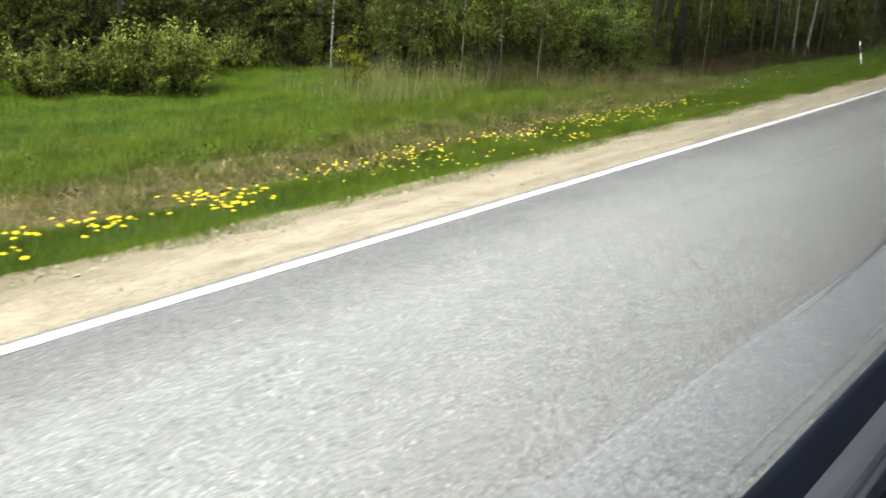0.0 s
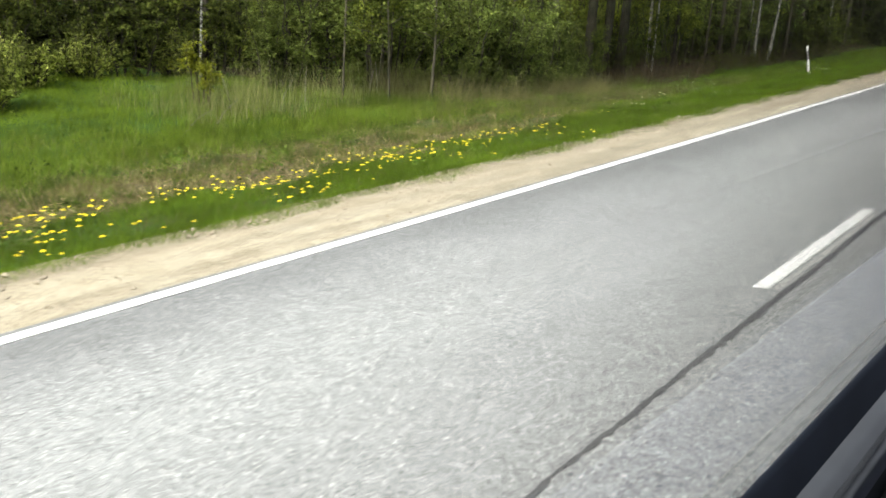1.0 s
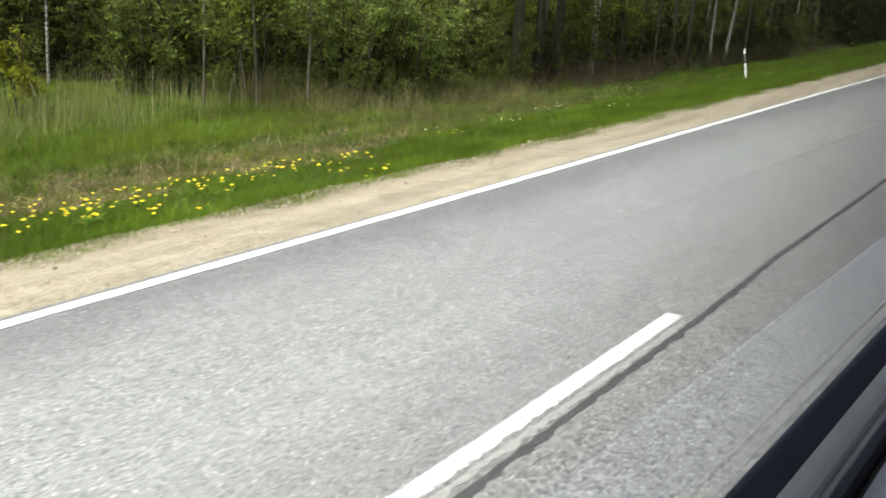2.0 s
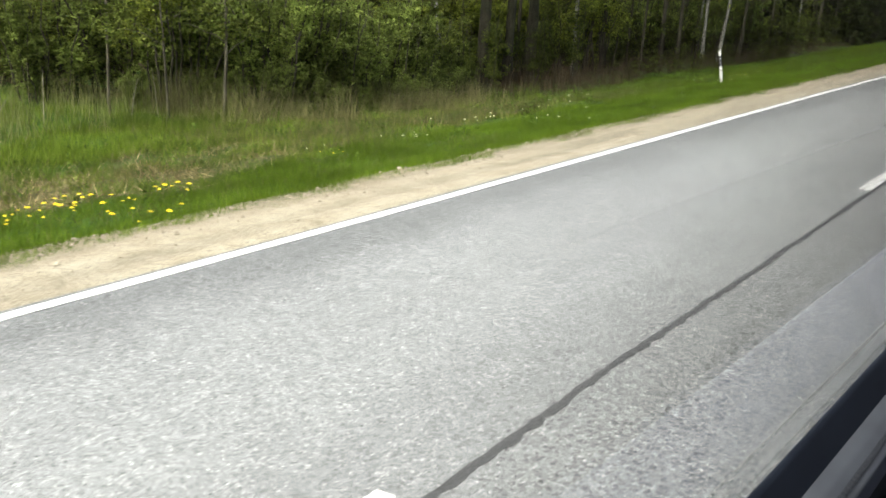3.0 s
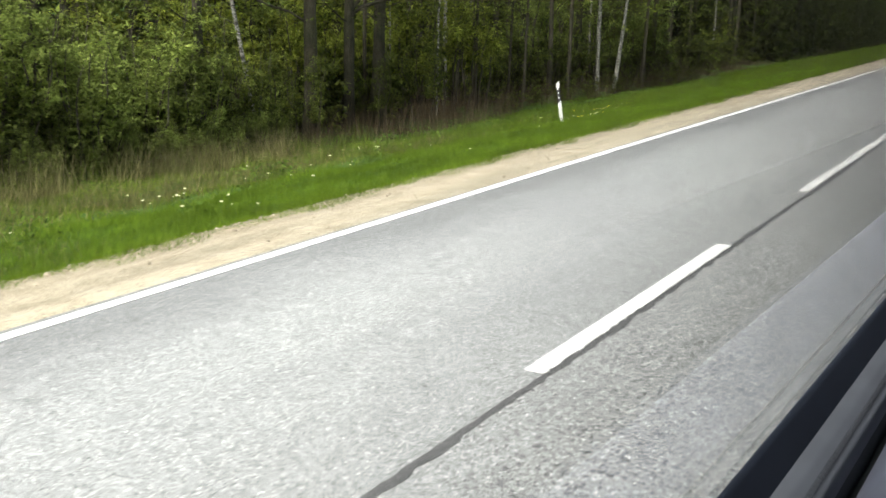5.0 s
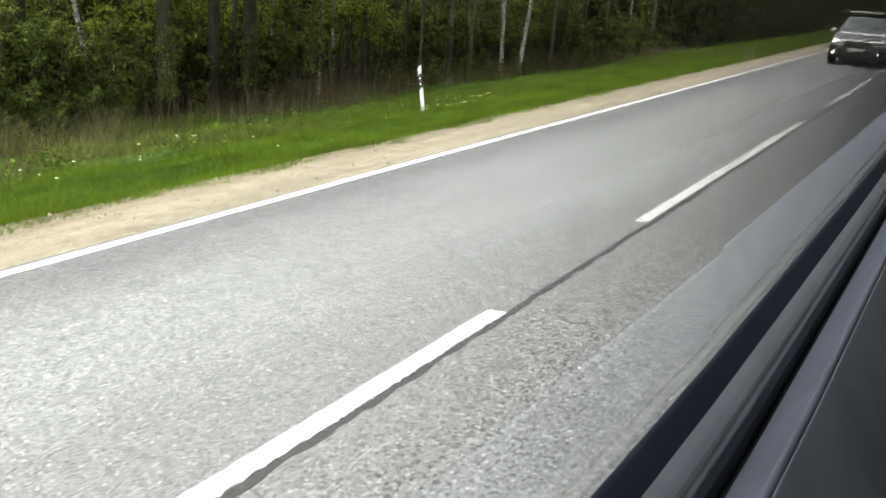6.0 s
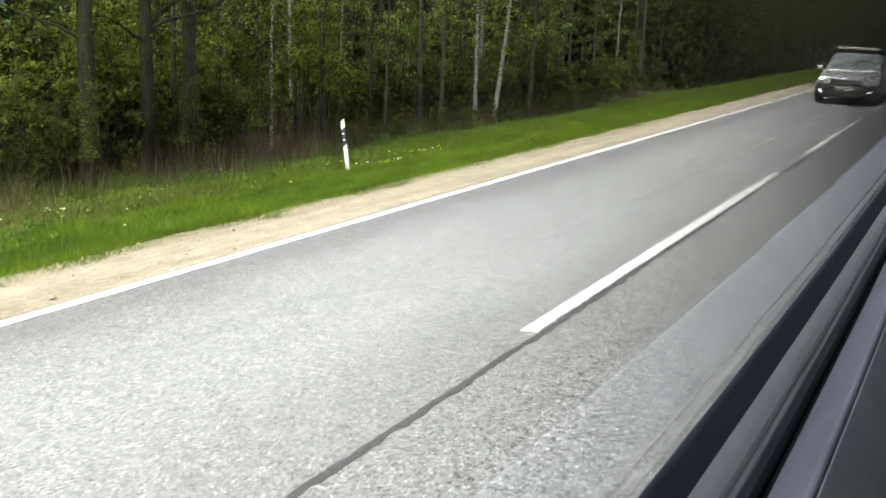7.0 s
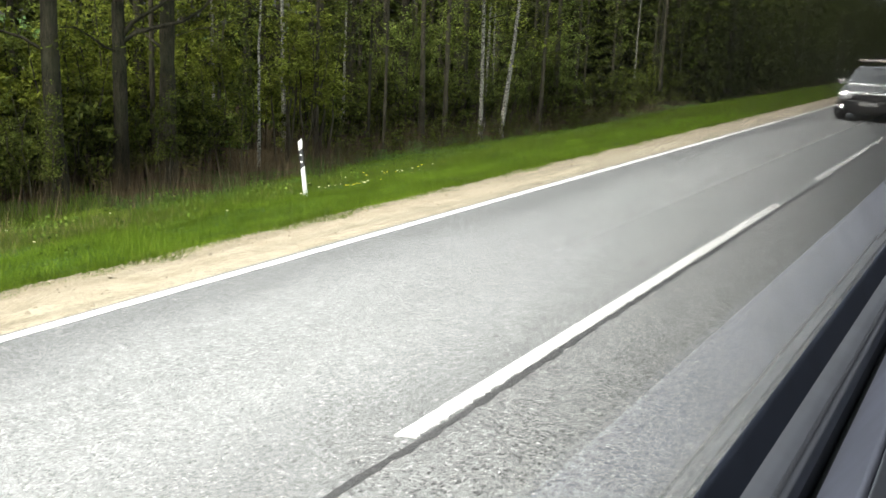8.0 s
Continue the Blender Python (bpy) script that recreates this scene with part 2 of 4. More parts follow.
COACH_PAINT = make_plain("coach_paint", (0.45, 0.45, 0.45), 0.35, vary=0.04)
CAR_SILVER = make_plain("silver_paint", (0.46, 0.47, 0.48), 0.25, 0.35, vary=0.03)
CAR_DARK = make_plain("dark_bumper", (0.02, 0.02, 0.022), 0.45)
CAR_GLASS = make_plain("windscreen_glass", (0.4, 0.42, 0.43), 0.04, 0.6, vary=0.02, spec=1.0)
TYRE = make_plain("tyre_rubber", (0.018, 0.018, 0.018), 0.85)
RIM = make_plain("alloy_rim", (0.45, 0.45, 0.46), 0.3, 0.8)
LAMP_ON = make_glow("lit_lamp", (1.0, 0.98, 0.92), 4.0)
BAR_LENS = make_plain("light_bar_lens", (0.42, 0.38, 0.35), 0.3, vary=0.05)
PETAL = make_plain("dandelion_yellow", (0.86, 0.70, 0.012), 0.7, vary=0.2, scale=60)
STEM = make_plain("dandelion_stem", (0.10, 0.17, 0.05), 0.6)
PALE_PETAL = make_plain("white_petal", (0.78, 0.76, 0.5), 0.7, vary=0.08, scale=60)
STONE = make_plain("pebble", (0.35, 0.305, 0.23), 0.9, vary=0.4, scale=9)


# ---- mesh helpers ----
def mesh_ob(name, verts, faces, material, parent=None, label="", smooth=False):
    me = bpy.data.meshes.new(name)
    me.from_pydata([tuple(v) for v in verts], [], [tuple(f) for f in faces])
    me.materials.append(material)
    if smooth:
        me.polygons.foreach_set("use_smooth", [True] * len(me.polygons))
    me.update()
    ob = new(name, me)
    if parent:
        ob.parent = parent
    return tagged(ob, label)


def part(name, bm, material, parent, label="", smooth=False):
    """Links a bmesh as one mesh object under a thing or a part."""
    me = bpy.data.meshes.new(name)
    bmesh.ops.recalc_face_normals(bm, faces=bm.faces)
    bm.to_mesh(me)
    bm.free()
    me.materials.append(material)
    if smooth:
        me.polygons.foreach_set("use_smooth", [True] * len(me.polygons))
    ob = new(name, me)
    if parent:
        ob.parent = parent
    return tagged(ob, label)


def box(bm, lo, hi, bevel=0.0):
    """A box from corner to corner, its edges rounded by bevel."""
    size = [b - a for a, b in zip(lo, hi)]
    mid = [(a + b) / 2 for a, b in zip(lo, hi)]
    got = bmesh.ops.create_cube(bm, size=1, matrix=Matrix.Translation(mid) @ Matrix.Diagonal((*size, 1)))
    if bevel:
        edges = list({e for v in got["verts"] for e in v.link_edges})
        bmesh.ops.bevel(bm, geom=edges, offset=bevel, segments=2, affect="EDGES", profile=0.5)
    return bm


def tube(points, radii, sides=8, rough=0.0, rng=None):
    """Vertices and faces of a tapered tube along points."""
    verts, faces = [], []
    for i, (p, r) in enumerate(zip(points, radii)):
        p = Vector(p)
        a, b = Vector(points[max(i - 1, 0)]), Vector(points[min(i + 1, len(points) - 1)])
        way = (b - a).normalized()
        u = way.orthogonal().normalized() if abs(way.z) < 0.9 else Vector((1, 0, 0))
        u = (u - way * u.dot(way)).normalized()
        w = way.cross(u)
        for k in range(sides):
            ang = 2 * math.pi * k / sides
            rr = r * (1 + (rng.uniform(-rough, rough) if rng else 0))
            verts.append(p + (u * math.cos(ang) + w * math.sin(ang)) * rr)
    for i in range(len(points) - 1):
        for k in range(sides):
            j = (k + 1) % sides
            faces.append((i * sides + k, i * sides + j, (i + 1) * sides + j, (i + 1) * sides + k))
    faces.append(tuple((len(points) - 1) * sides + k for k in range(sides)))
    return verts, faces


def join(*pieces):
    """One list of vertices and faces out of several."""
    verts, faces = [], []
    for v, f in pieces:
        n = len(verts)
        verts += list(v)
        faces += [tuple(i + n for i in face) for face in f]
    return verts, faces


def leaf_mesh(name, centres, sizes, material, rng, parent=None, droop=0.2, narrow=0.5):
    """Many separate folded leaves, one about each centre, as one mesh."""
    n = len(centres)
    c = np.asarray(centres, float)
    s = np.asarray(sizes, float)[:, None]
    way = rng.normal(size=(n, 3))
    way[:, 2] = way[:, 2] * 0.6 - droop
    way /= np.linalg.norm(way, axis=1)[:, None]
    side = np.cross(way, rng.normal(size=(n, 3)) * 0.5 + (0, 0, 1))
    side /= np.linalg.norm(side, axis=1)[:, None] + 1e-9
    up = np.cross(side, way)
    verts = np.stack([c - way * s * 0.5, c + side * s * narrow * 0.5 + up * s * 0.08, c + way * s * 0.5, c - side * s * narrow * 0.5 + up * s * 0.08], 1).reshape(-1, 3)
    idx = np.arange(n * 4).reshape(-1, 4)
    me = bpy.data.meshes.new(name)
    me.vertices.add(n * 4)
    me.vertices.foreach_set("co", verts.ravel())
    me.loops.add(n * 4)
    me.loops.foreach_set("vertex_index", idx.ravel())
    me.polygons.add(n)
    me.polygons.foreach_set("loop_start", np.arange(n) * 4)
    me.update(calc_edges=True)
    me.materials.append(material)
    ob = new(name, me)
    if parent:
        ob.parent = parent
    return ob


def blade_field(name, places, heights, widths, material, rng, lean=0.35, label="", category="grass", flat=False, simple=False):
    """Grass: one bent, tapering blade at each place, as one mesh of kind stuff."""
    p = np.asarray(places, float)
    n = len(p)
    ang = rng.uniform(0, 2 * np.pi, n)
    side = np.stack([np.cos(ang), np.sin(ang), 0 * ang], 1)
    tilt = rng.normal(0, lean, (n, 2))
    h, w = np.asarray(heights, float)[:, None], np.asarray(widths, float)[:, None]
    up = np.stack([tilt[:, 0], tilt[:, 1], np.full(n, 0.12 if flat else 1.0)], 1)
    up /= np.linalg.norm(up, axis=1)[:, None]
    bend = np.stack([tilt[:, 0], tilt[:, 1], -0.25 * np.ones(n)], 1) * 0.6
    mid = p + up * h * 0.55
    tip = p + up * h + bend * h * 0.35
    if simple:
        verts = np.stack([p - side * w, p + side * w, tip], 1).reshape(-1, 3)
        loops, starts = np.arange(n * 3), np.arange(n) * 3
        me = bpy.data.meshes.new(name)
        me.vertices.add(n * 3)
        me.vertices.foreach_set("co", verts.ravel())
        me.loops.add(n * 3)
        me.loops.foreach_set("vertex_index", loops)
        me.polygons.add(n)
        me.polygons.foreach_set("loop_start", starts)
        me.update(calc_edges=True)
        me.materials.append(material)
        return tagged(new(name, me), label, category, kind="stuff")
    verts = np.stack([p - side * w, p + side * w, mid + side * w * 0.7, tip, mid - side * w * 0.7], 1).reshape(-1, 3)
    k = np.arange(n)[:, None] * 5
    loops = np.concatenate([k + np.array([[0, 1, 2, 4]]), k + np.array([[4, 2, 3]])], 1)
    me = bpy.data.meshes.new(name)
    me.vertices.add(n * 5)
    me.vertices.foreach_set("co", verts.ravel())
    me.loops.add(n * 7)
    me.loops.foreach_set("vertex_index", loops.ravel())
    me.polygons.add(n * 2)
    starts = (np.arange(n)[:, None] * 7 + np.array([[0, 4]])).ravel()
    me.polygons.foreach_set("loop_start", starts)
    me.update(calc_edges=True)
    me.materials.append(material)
    return tagged(new(name, me), label, category, kind="stuff")


# ---- the lie of the land ----
# x runs along the road, y across it to the far side, z up; the road surface is z = 0
CENTRE, EDGE, GRASS_FROM = 2.97, 5.945, 7.3
LEFT_Y, LEFT_Z = (-900, -60, -8, -3.2, -2.4, 5.9, 6.12, 7.3, 9.4, 12, 15, 18, 24, 60, 900), (-1.5, -1.5, -1.2, -0.3, -0.05, -0.12, -0.12, -0.19, -0.52, -1.0, -1.4, -1.6, -1.5, -1.3, -1.0)
RIGHT_Y, RIGHT_Z = (-900, -60, -8, -3.2, -2.4, 5.9, 6.12, 7.3, 9.4, 12, 15, 18, 30, 60, 900), (-1.5, -1.5, -1.2, -0.3, -0.05, -0.12, -0.12, -0.19, -0.52, -1.06, -1.74, -2.2, -2.25, -2.15, -1.8)


def edge_y(x):
    """Where the edge line runs: it draws out a little along the way."""
    return float(np.interp(x, (-20, 22, 34, 200), (EDGE - 0.065, EDGE - 0.065, EDGE, EDGE)))


def ground_z(x, y):
    """The height of the ground, for numbers or arrays."""
    x, y = np.asarray(x, float), np.asarray(y, float)
    s = np.clip((x - 28) / 12, 0, 1)
    s = s * s * (3 - 2 * s)
    z = np.interp(y, LEFT_Y, LEFT_Z) * (1 - s) + np.interp(y, RIGHT_Y, RIGHT_Z) * s
    rough = np.clip((y - 7.2) / 3, 0, 1)
    return z + rough * 0.05 * (np.sin(x * 1.3 + y * 0.7) * np.sin(y * 1.1 - x * 0.4) + 0.6 * np.sin(x * 2.9 - y * 2.3))


def gz(x, y):
    return float(ground_z(x, y))


def sheet(name, xs, ys, height, material, **tags):
    verts = [(x, y, height(x, y)) for x in xs for y in ys]
    n = len(ys)
    faces = [(i * n + j, (i + 1) * n + j, (i + 1) * n + j + 1, i * n + j + 1) for i in range(len(xs) - 1) for j in range(n - 1)]
    return tagged(mesh_ob(name, verts, faces, material, smooth=True), kind="structure", **tags)


XS = [-900, -400, -180, -80, -40, -20] + [x * 1.0 for x in range(-12, 140)] + [150, 170, 200, 250, 320, 420, 600, 900]
YS = [-900, -300, -120, -60, -30, -15, -8, -5, -3.2, -2.4, 5.9, 6.12] + [6.5 + 0.45 * k for k in range(34)] + [22, 24, 27, 30, 35, 42, 60, 100, 200, 400, 900]
sheet("ground", XS, YS, gz, SOIL, label="grassy ground sloping down from the road", category="ground")

# forest floor: brown litter under the trees, just over the ground sheet
FX = [-40 + 2.0 * k for k in range(121)]


def edge_of_wood(x):
    """How far from the road the wood begins."""
    return float(np.interp(x, (-40, 12, 26, 30, 34, 46, 55, 66, 80, 120, 220), (27, 27, 26, 20, 18.2, 17.6, 19.0, 18.4, 18.2, 17.2, 16.5)))


verts, faces = [], []
for i, x in enumerate(FX):
    for j in range(13):
        y = edge_of_wood(x) + 0.5 + 0.4 * math.sin(x * 1.7) + 1.9 * j ** 1.6
        verts.append((x, y, gz(x, y) + (0.02 if j else -0.03)))
        if i and j:
            a = i * 13 + j
            faces.append((a - 14, a - 1, a, a - 13))
tagged(mesh_ob("forest_floor", verts, faces, FLOOR, smooth=True), "brown leaf litter on the forest floor", "forest floor", kind="structure")

# the road slab
verts, faces = [], []
RX = [-300, -100] + [-20 + 4.0 * k for k in range(55)] + [260, 400, 700]
for x in RX:
    wob = 0.02 * math.sin(x * 0.9) + 0.012 * math.sin(x * 2.7)
    verts += [(x, -2.5, -0.2), (x, -2.5, 0.0), (x, CENTRE, 0.0), (x, edge_y(x) + 0.095 + wob * 0.6, 0.0), (x, edge_y(x) + 0.12 + wob, -0.2)]
for i in range(len(RX) - 1):
    for j in range(4):
        a = i * 5 + j
        faces.append((a, a + 5, a + 6, a + 1))
tagged(mesh_ob("road", verts, faces, ASPHALT), "worn pale grey asphalt of a country road", "road", kind="structure")

# sandy shoulder
rng = np.random.default_rng(5)
SX = [-200, -60] + [-14 + 0.5 * k for k in range(230)] + [105 + 5 * k for k in range(20)] + [260, 500]
SY = [5.88, 5.97, 6.12, 6.3, 6.5, 6.7, 6.9, 7.1, 7.3, 7.5, 7.7]


def shoulder_z(x, y):
    z = float(np.interp(y, (5.88, 5.97, 6.12, 6.6, 7.3, 7.7), (-0.04, -0.035, -0.028, -0.05, -0.135, -0.25)))
    return z + 0.012 * math.sin(x * 2.1 + y * 9) * math.sin(y * 7 - x * 0.8) - 0.015 * math.exp(-((y - 6.55) / 0.12) ** 2) * (1 + math.sin(x * 0.35))


sheet("gravel_shoulder", SX, SY, shoulder_z, GRAVEL, label="pale sandy gravel road shoulder", category="shoulder")


# ---- road markings and the sealed seam ----
def line_strip(name, x0, x1, y, width, material, step, ragged, z, seed, label, category, wander=0.0, course=None):
    r = random.Random(seed)
    n = max(2, int((x1 - x0) / step))
    verts, faces = [], []
    drift = 0.0
    for i in range(n + 1):
        x = x0 + (x1 - x0) * i / n
        drift = drift * 0.9 + r.uniform(-wander, wander)
        a, b = r.uniform(-ragged, ragged) * 1.5, r.uniform(-ragged, ragged) * 0.6
        y = course(x) if course else y
        wide = width * (min(1.0, 0.1 + (x - x0) / 6.0) if wander else 1.0)
        end = ragged * 3 if i in (0, n) else 0
        verts += [(x + r.uniform(-end, end), y + drift - wide / 2 + a, z), (x + r.uniform(-end, end), y + drift + wide / 2 + b, z)]
        if i:
            k = 2 * i
            faces.append((k - 2, k, k + 1, k - 1))
    # a skirt gives the strip its thickness
    m = len(verts)
    verts += [(vx, vy, 0.0005) for vx, vy, _ in verts]
    for i in range(n):
        k = 2 * i
        faces += [(k, k + m, k + 2 + m, k + 2), (k + 1, k + 3, k + 3 + m, k + 1 + m)]
    faces += [(0, 1, 1 + m, m), (2 * n, 2 * n + m, 2 * n + 1 + m, 2 * n + 1)]
    return tagged(mesh_ob(name, verts, faces, material), label, category, kind="structure")


line_strip("edge_line", -60, 260, EDGE, 0.102, PAINT, 0.25, 0.003, 0.006, 3, "solid white painted edge line", "road marking", course=lambda x: edge_y(x) - 0.011)
line_strip("tar_seam", 8.1, 120, CENTRE - 0.135, 0.052, TAR, 0.07, 0.010, 0.003, 4, "dark tar-sealed seam along the middle of the road", "tar seam", wander=0.0035, course=lambda x: float(np.interp(x, (9, 15, 17.4, 19.5, 130), (2.782, 2.786, 2.802, 2.852, 2.852))))
DASHES = [(14.12, 17.62), (26, 29.68), (32.8, 42), (45, 54), (57, 66), (69, 78), (81, 90)]
for k, (a, b) in enumerate(DASHES):
    tagged(line_strip("centre_dash", a, b, CENTRE - (0.006, 0.034, 0.026)[min(k, 2)], (0.102, 0.122, 0.108)[min(k, 2)], PAINT, 0.016, 0.009, 0.007, 20 + k, "white painted centre dash with worn edges", "road marking"), group="centre line dashes")

for k, (a, b) in enumerate(DASHES[:1]):
    tagged(line_strip("old_dash", a + 0.05, b - 0.1, CENTRE - 0.11, 0.045, OLD_PAINT, 0.035, 0.012, 0.004, 40 + k, "worn grey remains of an older painted dash", "road marking"), group="old dashes")

# pebbles and clods on the shoulder
r = random.Random(8)
verts, faces = [], []
for _ in range(6500):
    x = r.uniform(3, 75)
    y = 7.35 - abs(r.gauss(0, 0.34)) if r.random() < 0.75 else r.uniform(6.15, 7.3)
    if y < 6.15:
        continue
    s = r.uniform(0.006, 0.016) if r.random() < 0.9 else r.uniform(0.014, 0.032)
    z = shoulder_z(x, y) + s * 0.3
    k = len(verts)
    for dx, dy, dz in ((1, 0, 0), (0, 1, 0), (-1, 0, 0), (0, -1, 0), (0, 0, 0.7), (0, 0, -0.7)):
        verts.append((x + s * (dx + r.uniform(-0.3, 0.3)), y + s * (dy + r.uniform(-0.3, 0.3)), z + s * (dz + r.uniform(-0.2, 0.2))))
    faces += [(k, k + 1, k + 4), (k + 1, k + 2, k + 4), (k + 2, k + 3, k + 4), (k + 3, k, k + 4), (k + 1, k, k + 5), (k + 2, k + 1, k + 5), (k + 3, k + 2, k + 5), (k, k + 3, k + 5)]
tagged(mesh_ob("pebbles", verts, faces, STONE), "loose pebbles and clods on the sandy shoulder", "pebbles", kind="stuff")


# ---- the coach's window ledge, which runs along the way of the camera ----
def ledge_y(x):
    return float(np.interp(x, LEDGE_X, LEDGE_Y))


def ledge_strip(name, profile, material, parent=None, label="", x0=1.0, x1=57.0, smooth=False):
    """A strip of the ledge: its cross-section (offset outwards, height), drawn along the coach's side."""
    xs = [x0 + (x1 - x0) * k / 80 for k in range(81)]
    n = len(profile)
    verts = [(x, ledge_y(x) + u, v) for x in xs for u, v in profile]
    faces = [(i * n + j, (i + 1) * n + j, (i + 1) * n + (j + 1) % n, i * n + (j + 1) % n) for i in range(80) for j in range(n)]
    faces += [tuple(range(n)), tuple(80 * n + j for j in reversed(range(n)))]
    return mesh_ob(name, verts, faces, material, parent, label, smooth)


def rounded(points, cut):
    """A closed outline with its corners cut twice."""
    for _ in range(2):
        out = []
        for i, p in enumerate(points):
            a, b = points[i - 1], points[(i + 1) % len(points)]
            for q in (a, b):
                d = math.dist(p, q)
                k = min(cut, d * 0.3) / d
                out.append((p[0] + (q[0] - p[0]) * k, p[1] + (q[1] - p[1]) * k))
        points, cut = out, cut * 0.4
    return points


ledge = tagged(new("coach_window_ledge"), "dark rubber and grey plastic window ledge of a coach", "window ledge")
E0 = EYE_Z
ledge_strip("rubber_seal", rounded([(0.2340, E0 - 0.458), (0.2345, E0 - 0.57), (0.19, E0 - 0.57), (0.210, E0 - 0.505), (0.227, E0 - 0.461)], 0.003), RUBBER, ledge, "black rubber window seal", smooth=True)
ledge_strip("grey_strip", rounded([(0.215, E0 - 0.502), (0.210, E0 - 0.55), (0.171, E0 - 0.555), (0.172, E0 - 0.520), (0.195, E0 - 0.506)], 0.002), GREY_TRIM, ledge, "grey plastic trim strip", smooth=True)
ledge_strip("gap_lining", [(0.185, E0 - 0.552), (0.185, E0 - 0.66), (0.130, E0 - 0.66), (0.150, E0 - 0.60), (0.168, E0 - 0.585), (0.172, E0 - 0.553)], DARK_TRIM, ledge, "black lining of the gap")
ledge_strip("gap_slope", rounded([(0.096, E0 - 0.474), (0.160, E0 - 0.578), (0.130, E0 - 0.61), (0.088, E0 - 0.51), (0.088, E0 - 0.478)], 0.003), SLOPE_TRIM, ledge, "dark blue-grey slope down to the gap")
ledge_strip("inner_panel", rounded([(0.0873, E0 - 0.4765), (0.0873, E0 - 0.62), (-0.09, E0 - 0.78), (-0.12, E0 - 0.76)], 0.004), BLUE_TRIM, ledge, "blue-grey moulded inner wall panel")
ledge_strip("side_wall", [(0.251, E0 - 0.53), (0.265, E0 - 0.545), (0.265, 0.0), (0.251, 0.0)], COACH_PAINT, ledge, "pale painted outer side panel")
ledge_strip("cabin_floor", [(0.249, 0.62), (0.249, 0.70), (-2.0, 0.70), (-2.0, 0.62)], DARK_TRIM, ledge, "dark cabin floor")
# unseen far wall, roof and bulkhead, added to keep ledge and reflections dark
ledge_strip("far_wall", [(-2.0, 0.0), (-2.0, 3.05), (-2.05, 3.05), (-2.05, 0.0)], CABIN_LINING, ledge, "unseen dark lined far side wall")
ledge_strip("roof", rounded([(0.265, 2.86), (0.23, 3.0), (0.10, 3.08), (-2.05, 3.08), (-2.05, 3.03), (0.08, 3.03), (0.18, 2.86)], 0.01), CABIN_LINING, ledge, "unseen dark lined roof that keeps sky light off the ledge")
ledge_strip("front_bulkhead", [(0.18, 0.70), (0.18, 3.03), (-2.0, 3.03), (-2.0, 0.70)], CABIN_LINING, ledge, "unseen dark end wall added across the cabin", x0=57.0, x1=57.1)
# double glazing
for u in (0.2350, 0.2450):
    pane = ledge_strip("window_pane", [(u, E0 - 0.54), (u, 2.855), (u + 0.004, 2.855), (u + 0.004, E0 - 0.54)], PANE, ledge, "clear side window pane")
    pane.visible_shadow = False
verts, faces = [], []
for k in range(2900):
    x = 3.0 + k * 0.012
    y, z = ledge_y(x) + 0.182, E0 - 0.5125
    n = len(verts)
    verts += [(x - 0.0035, y - 0.004, z - 0.0015), (x + 0.0035, y - 0.004, z - 0.0015), (x + 0.0035, y + 0.004, z + 0.0005), (x - 0.0035, y + 0.004, z + 0.0005), (x, y, z + 0.003)]
    faces += [(n, n + 1, n + 4), (n + 1, n + 2, n + 4), (n + 2, n + 3, n + 4), (n + 3, n, n + 4)]
tagged(mesh_ob("perforated_strip", verts, faces, TRIM_DOT, ledge, "strip of small dark perforations"), kind="stuff")


# ---- roadside post ----
def build_post(base, top):
    post = new("delineator_post")
    way = Vector(top) - Vector(base)
    h = way.length
    turn = Vector((0, 0, 1)).rotation_difference(way).to_matrix().to_4x4()
    post.matrix_world = Matrix.Translation(base) @ turn @ Matrix.Rotation(radians(POST_TURN), 4, "Z")

    def slab(name, z0, z1, material, grow=0.0, slant=0.0, label=""):
        bm = bmesh.new()
        ring = []
        for z in (z0, z1):
            row = []
            for k in range(10):
                a = 2 * math.pi * k / 10
                px, py = (0.020 + grow) * math.cos(a), (0.038 + grow) * math.sin(a)
                row.append(bm.verts.new((px, py, z - slant * py)))
            ring.append(row)
        for k in range(10):
            bm.faces.new((ring[0][k], ring[0][(k + 1) % 10], ring[1][(k + 1) % 10], ring[1][k]))
        bm.faces.new(ring[0][::-1]), bm.faces.new(ring[1])
        return part(name, bm, material, post, label)

    slab("lower_shaft", -0.25, h - 0.42, WHITE_PLASTIC, slant=0.7, label="white plastic shaft")
    slab("band", h - 0.42, h - 0.13, BLACK_PLASTIC, 0.001, slant=0.7, label="slanted black band")
    slab("cap", h - 0.13, h + 0.02, WHITE_PLASTIC, slant=0.7, label="white cap")
    for z in (h - 0.215, h - 0.325):
        bm = bmesh.new()
        bmesh.ops.create_cone(bm, cap_ends=True, segments=12, radius1=0.019, radius2=0.017, depth=0.016, matrix=Matrix.Translation((-0.026, 0.0, z)) @ Matrix.Rotation(radians(-90), 4, "Y"))
        part("reflector", bm, REFLECTOR, post, "round pale reflector")
    return tagged(post, "white plastic roadside post with a black band, leaning slightly", "roadside post")


build_post((40.445, 9.78, gz(40.445, 9.78)), (40.54, 9.986, 0.298))


# ---- woody plants ----
def stem_path(rng, height, lean=(0, 0), sway=0.1, steps=7):
    pts = []
    dx = dy = 0.0
    for k in range(steps + 1):
        f = k / steps
        dx += rng.uniform(-sway, sway) * height / steps
        dy += rng.uniform(-sway, sway) * height / steps
        pts.append((lean[0] * height * f + dx * f, lean[1] * height * f + dy * f, height * f))
    return pts


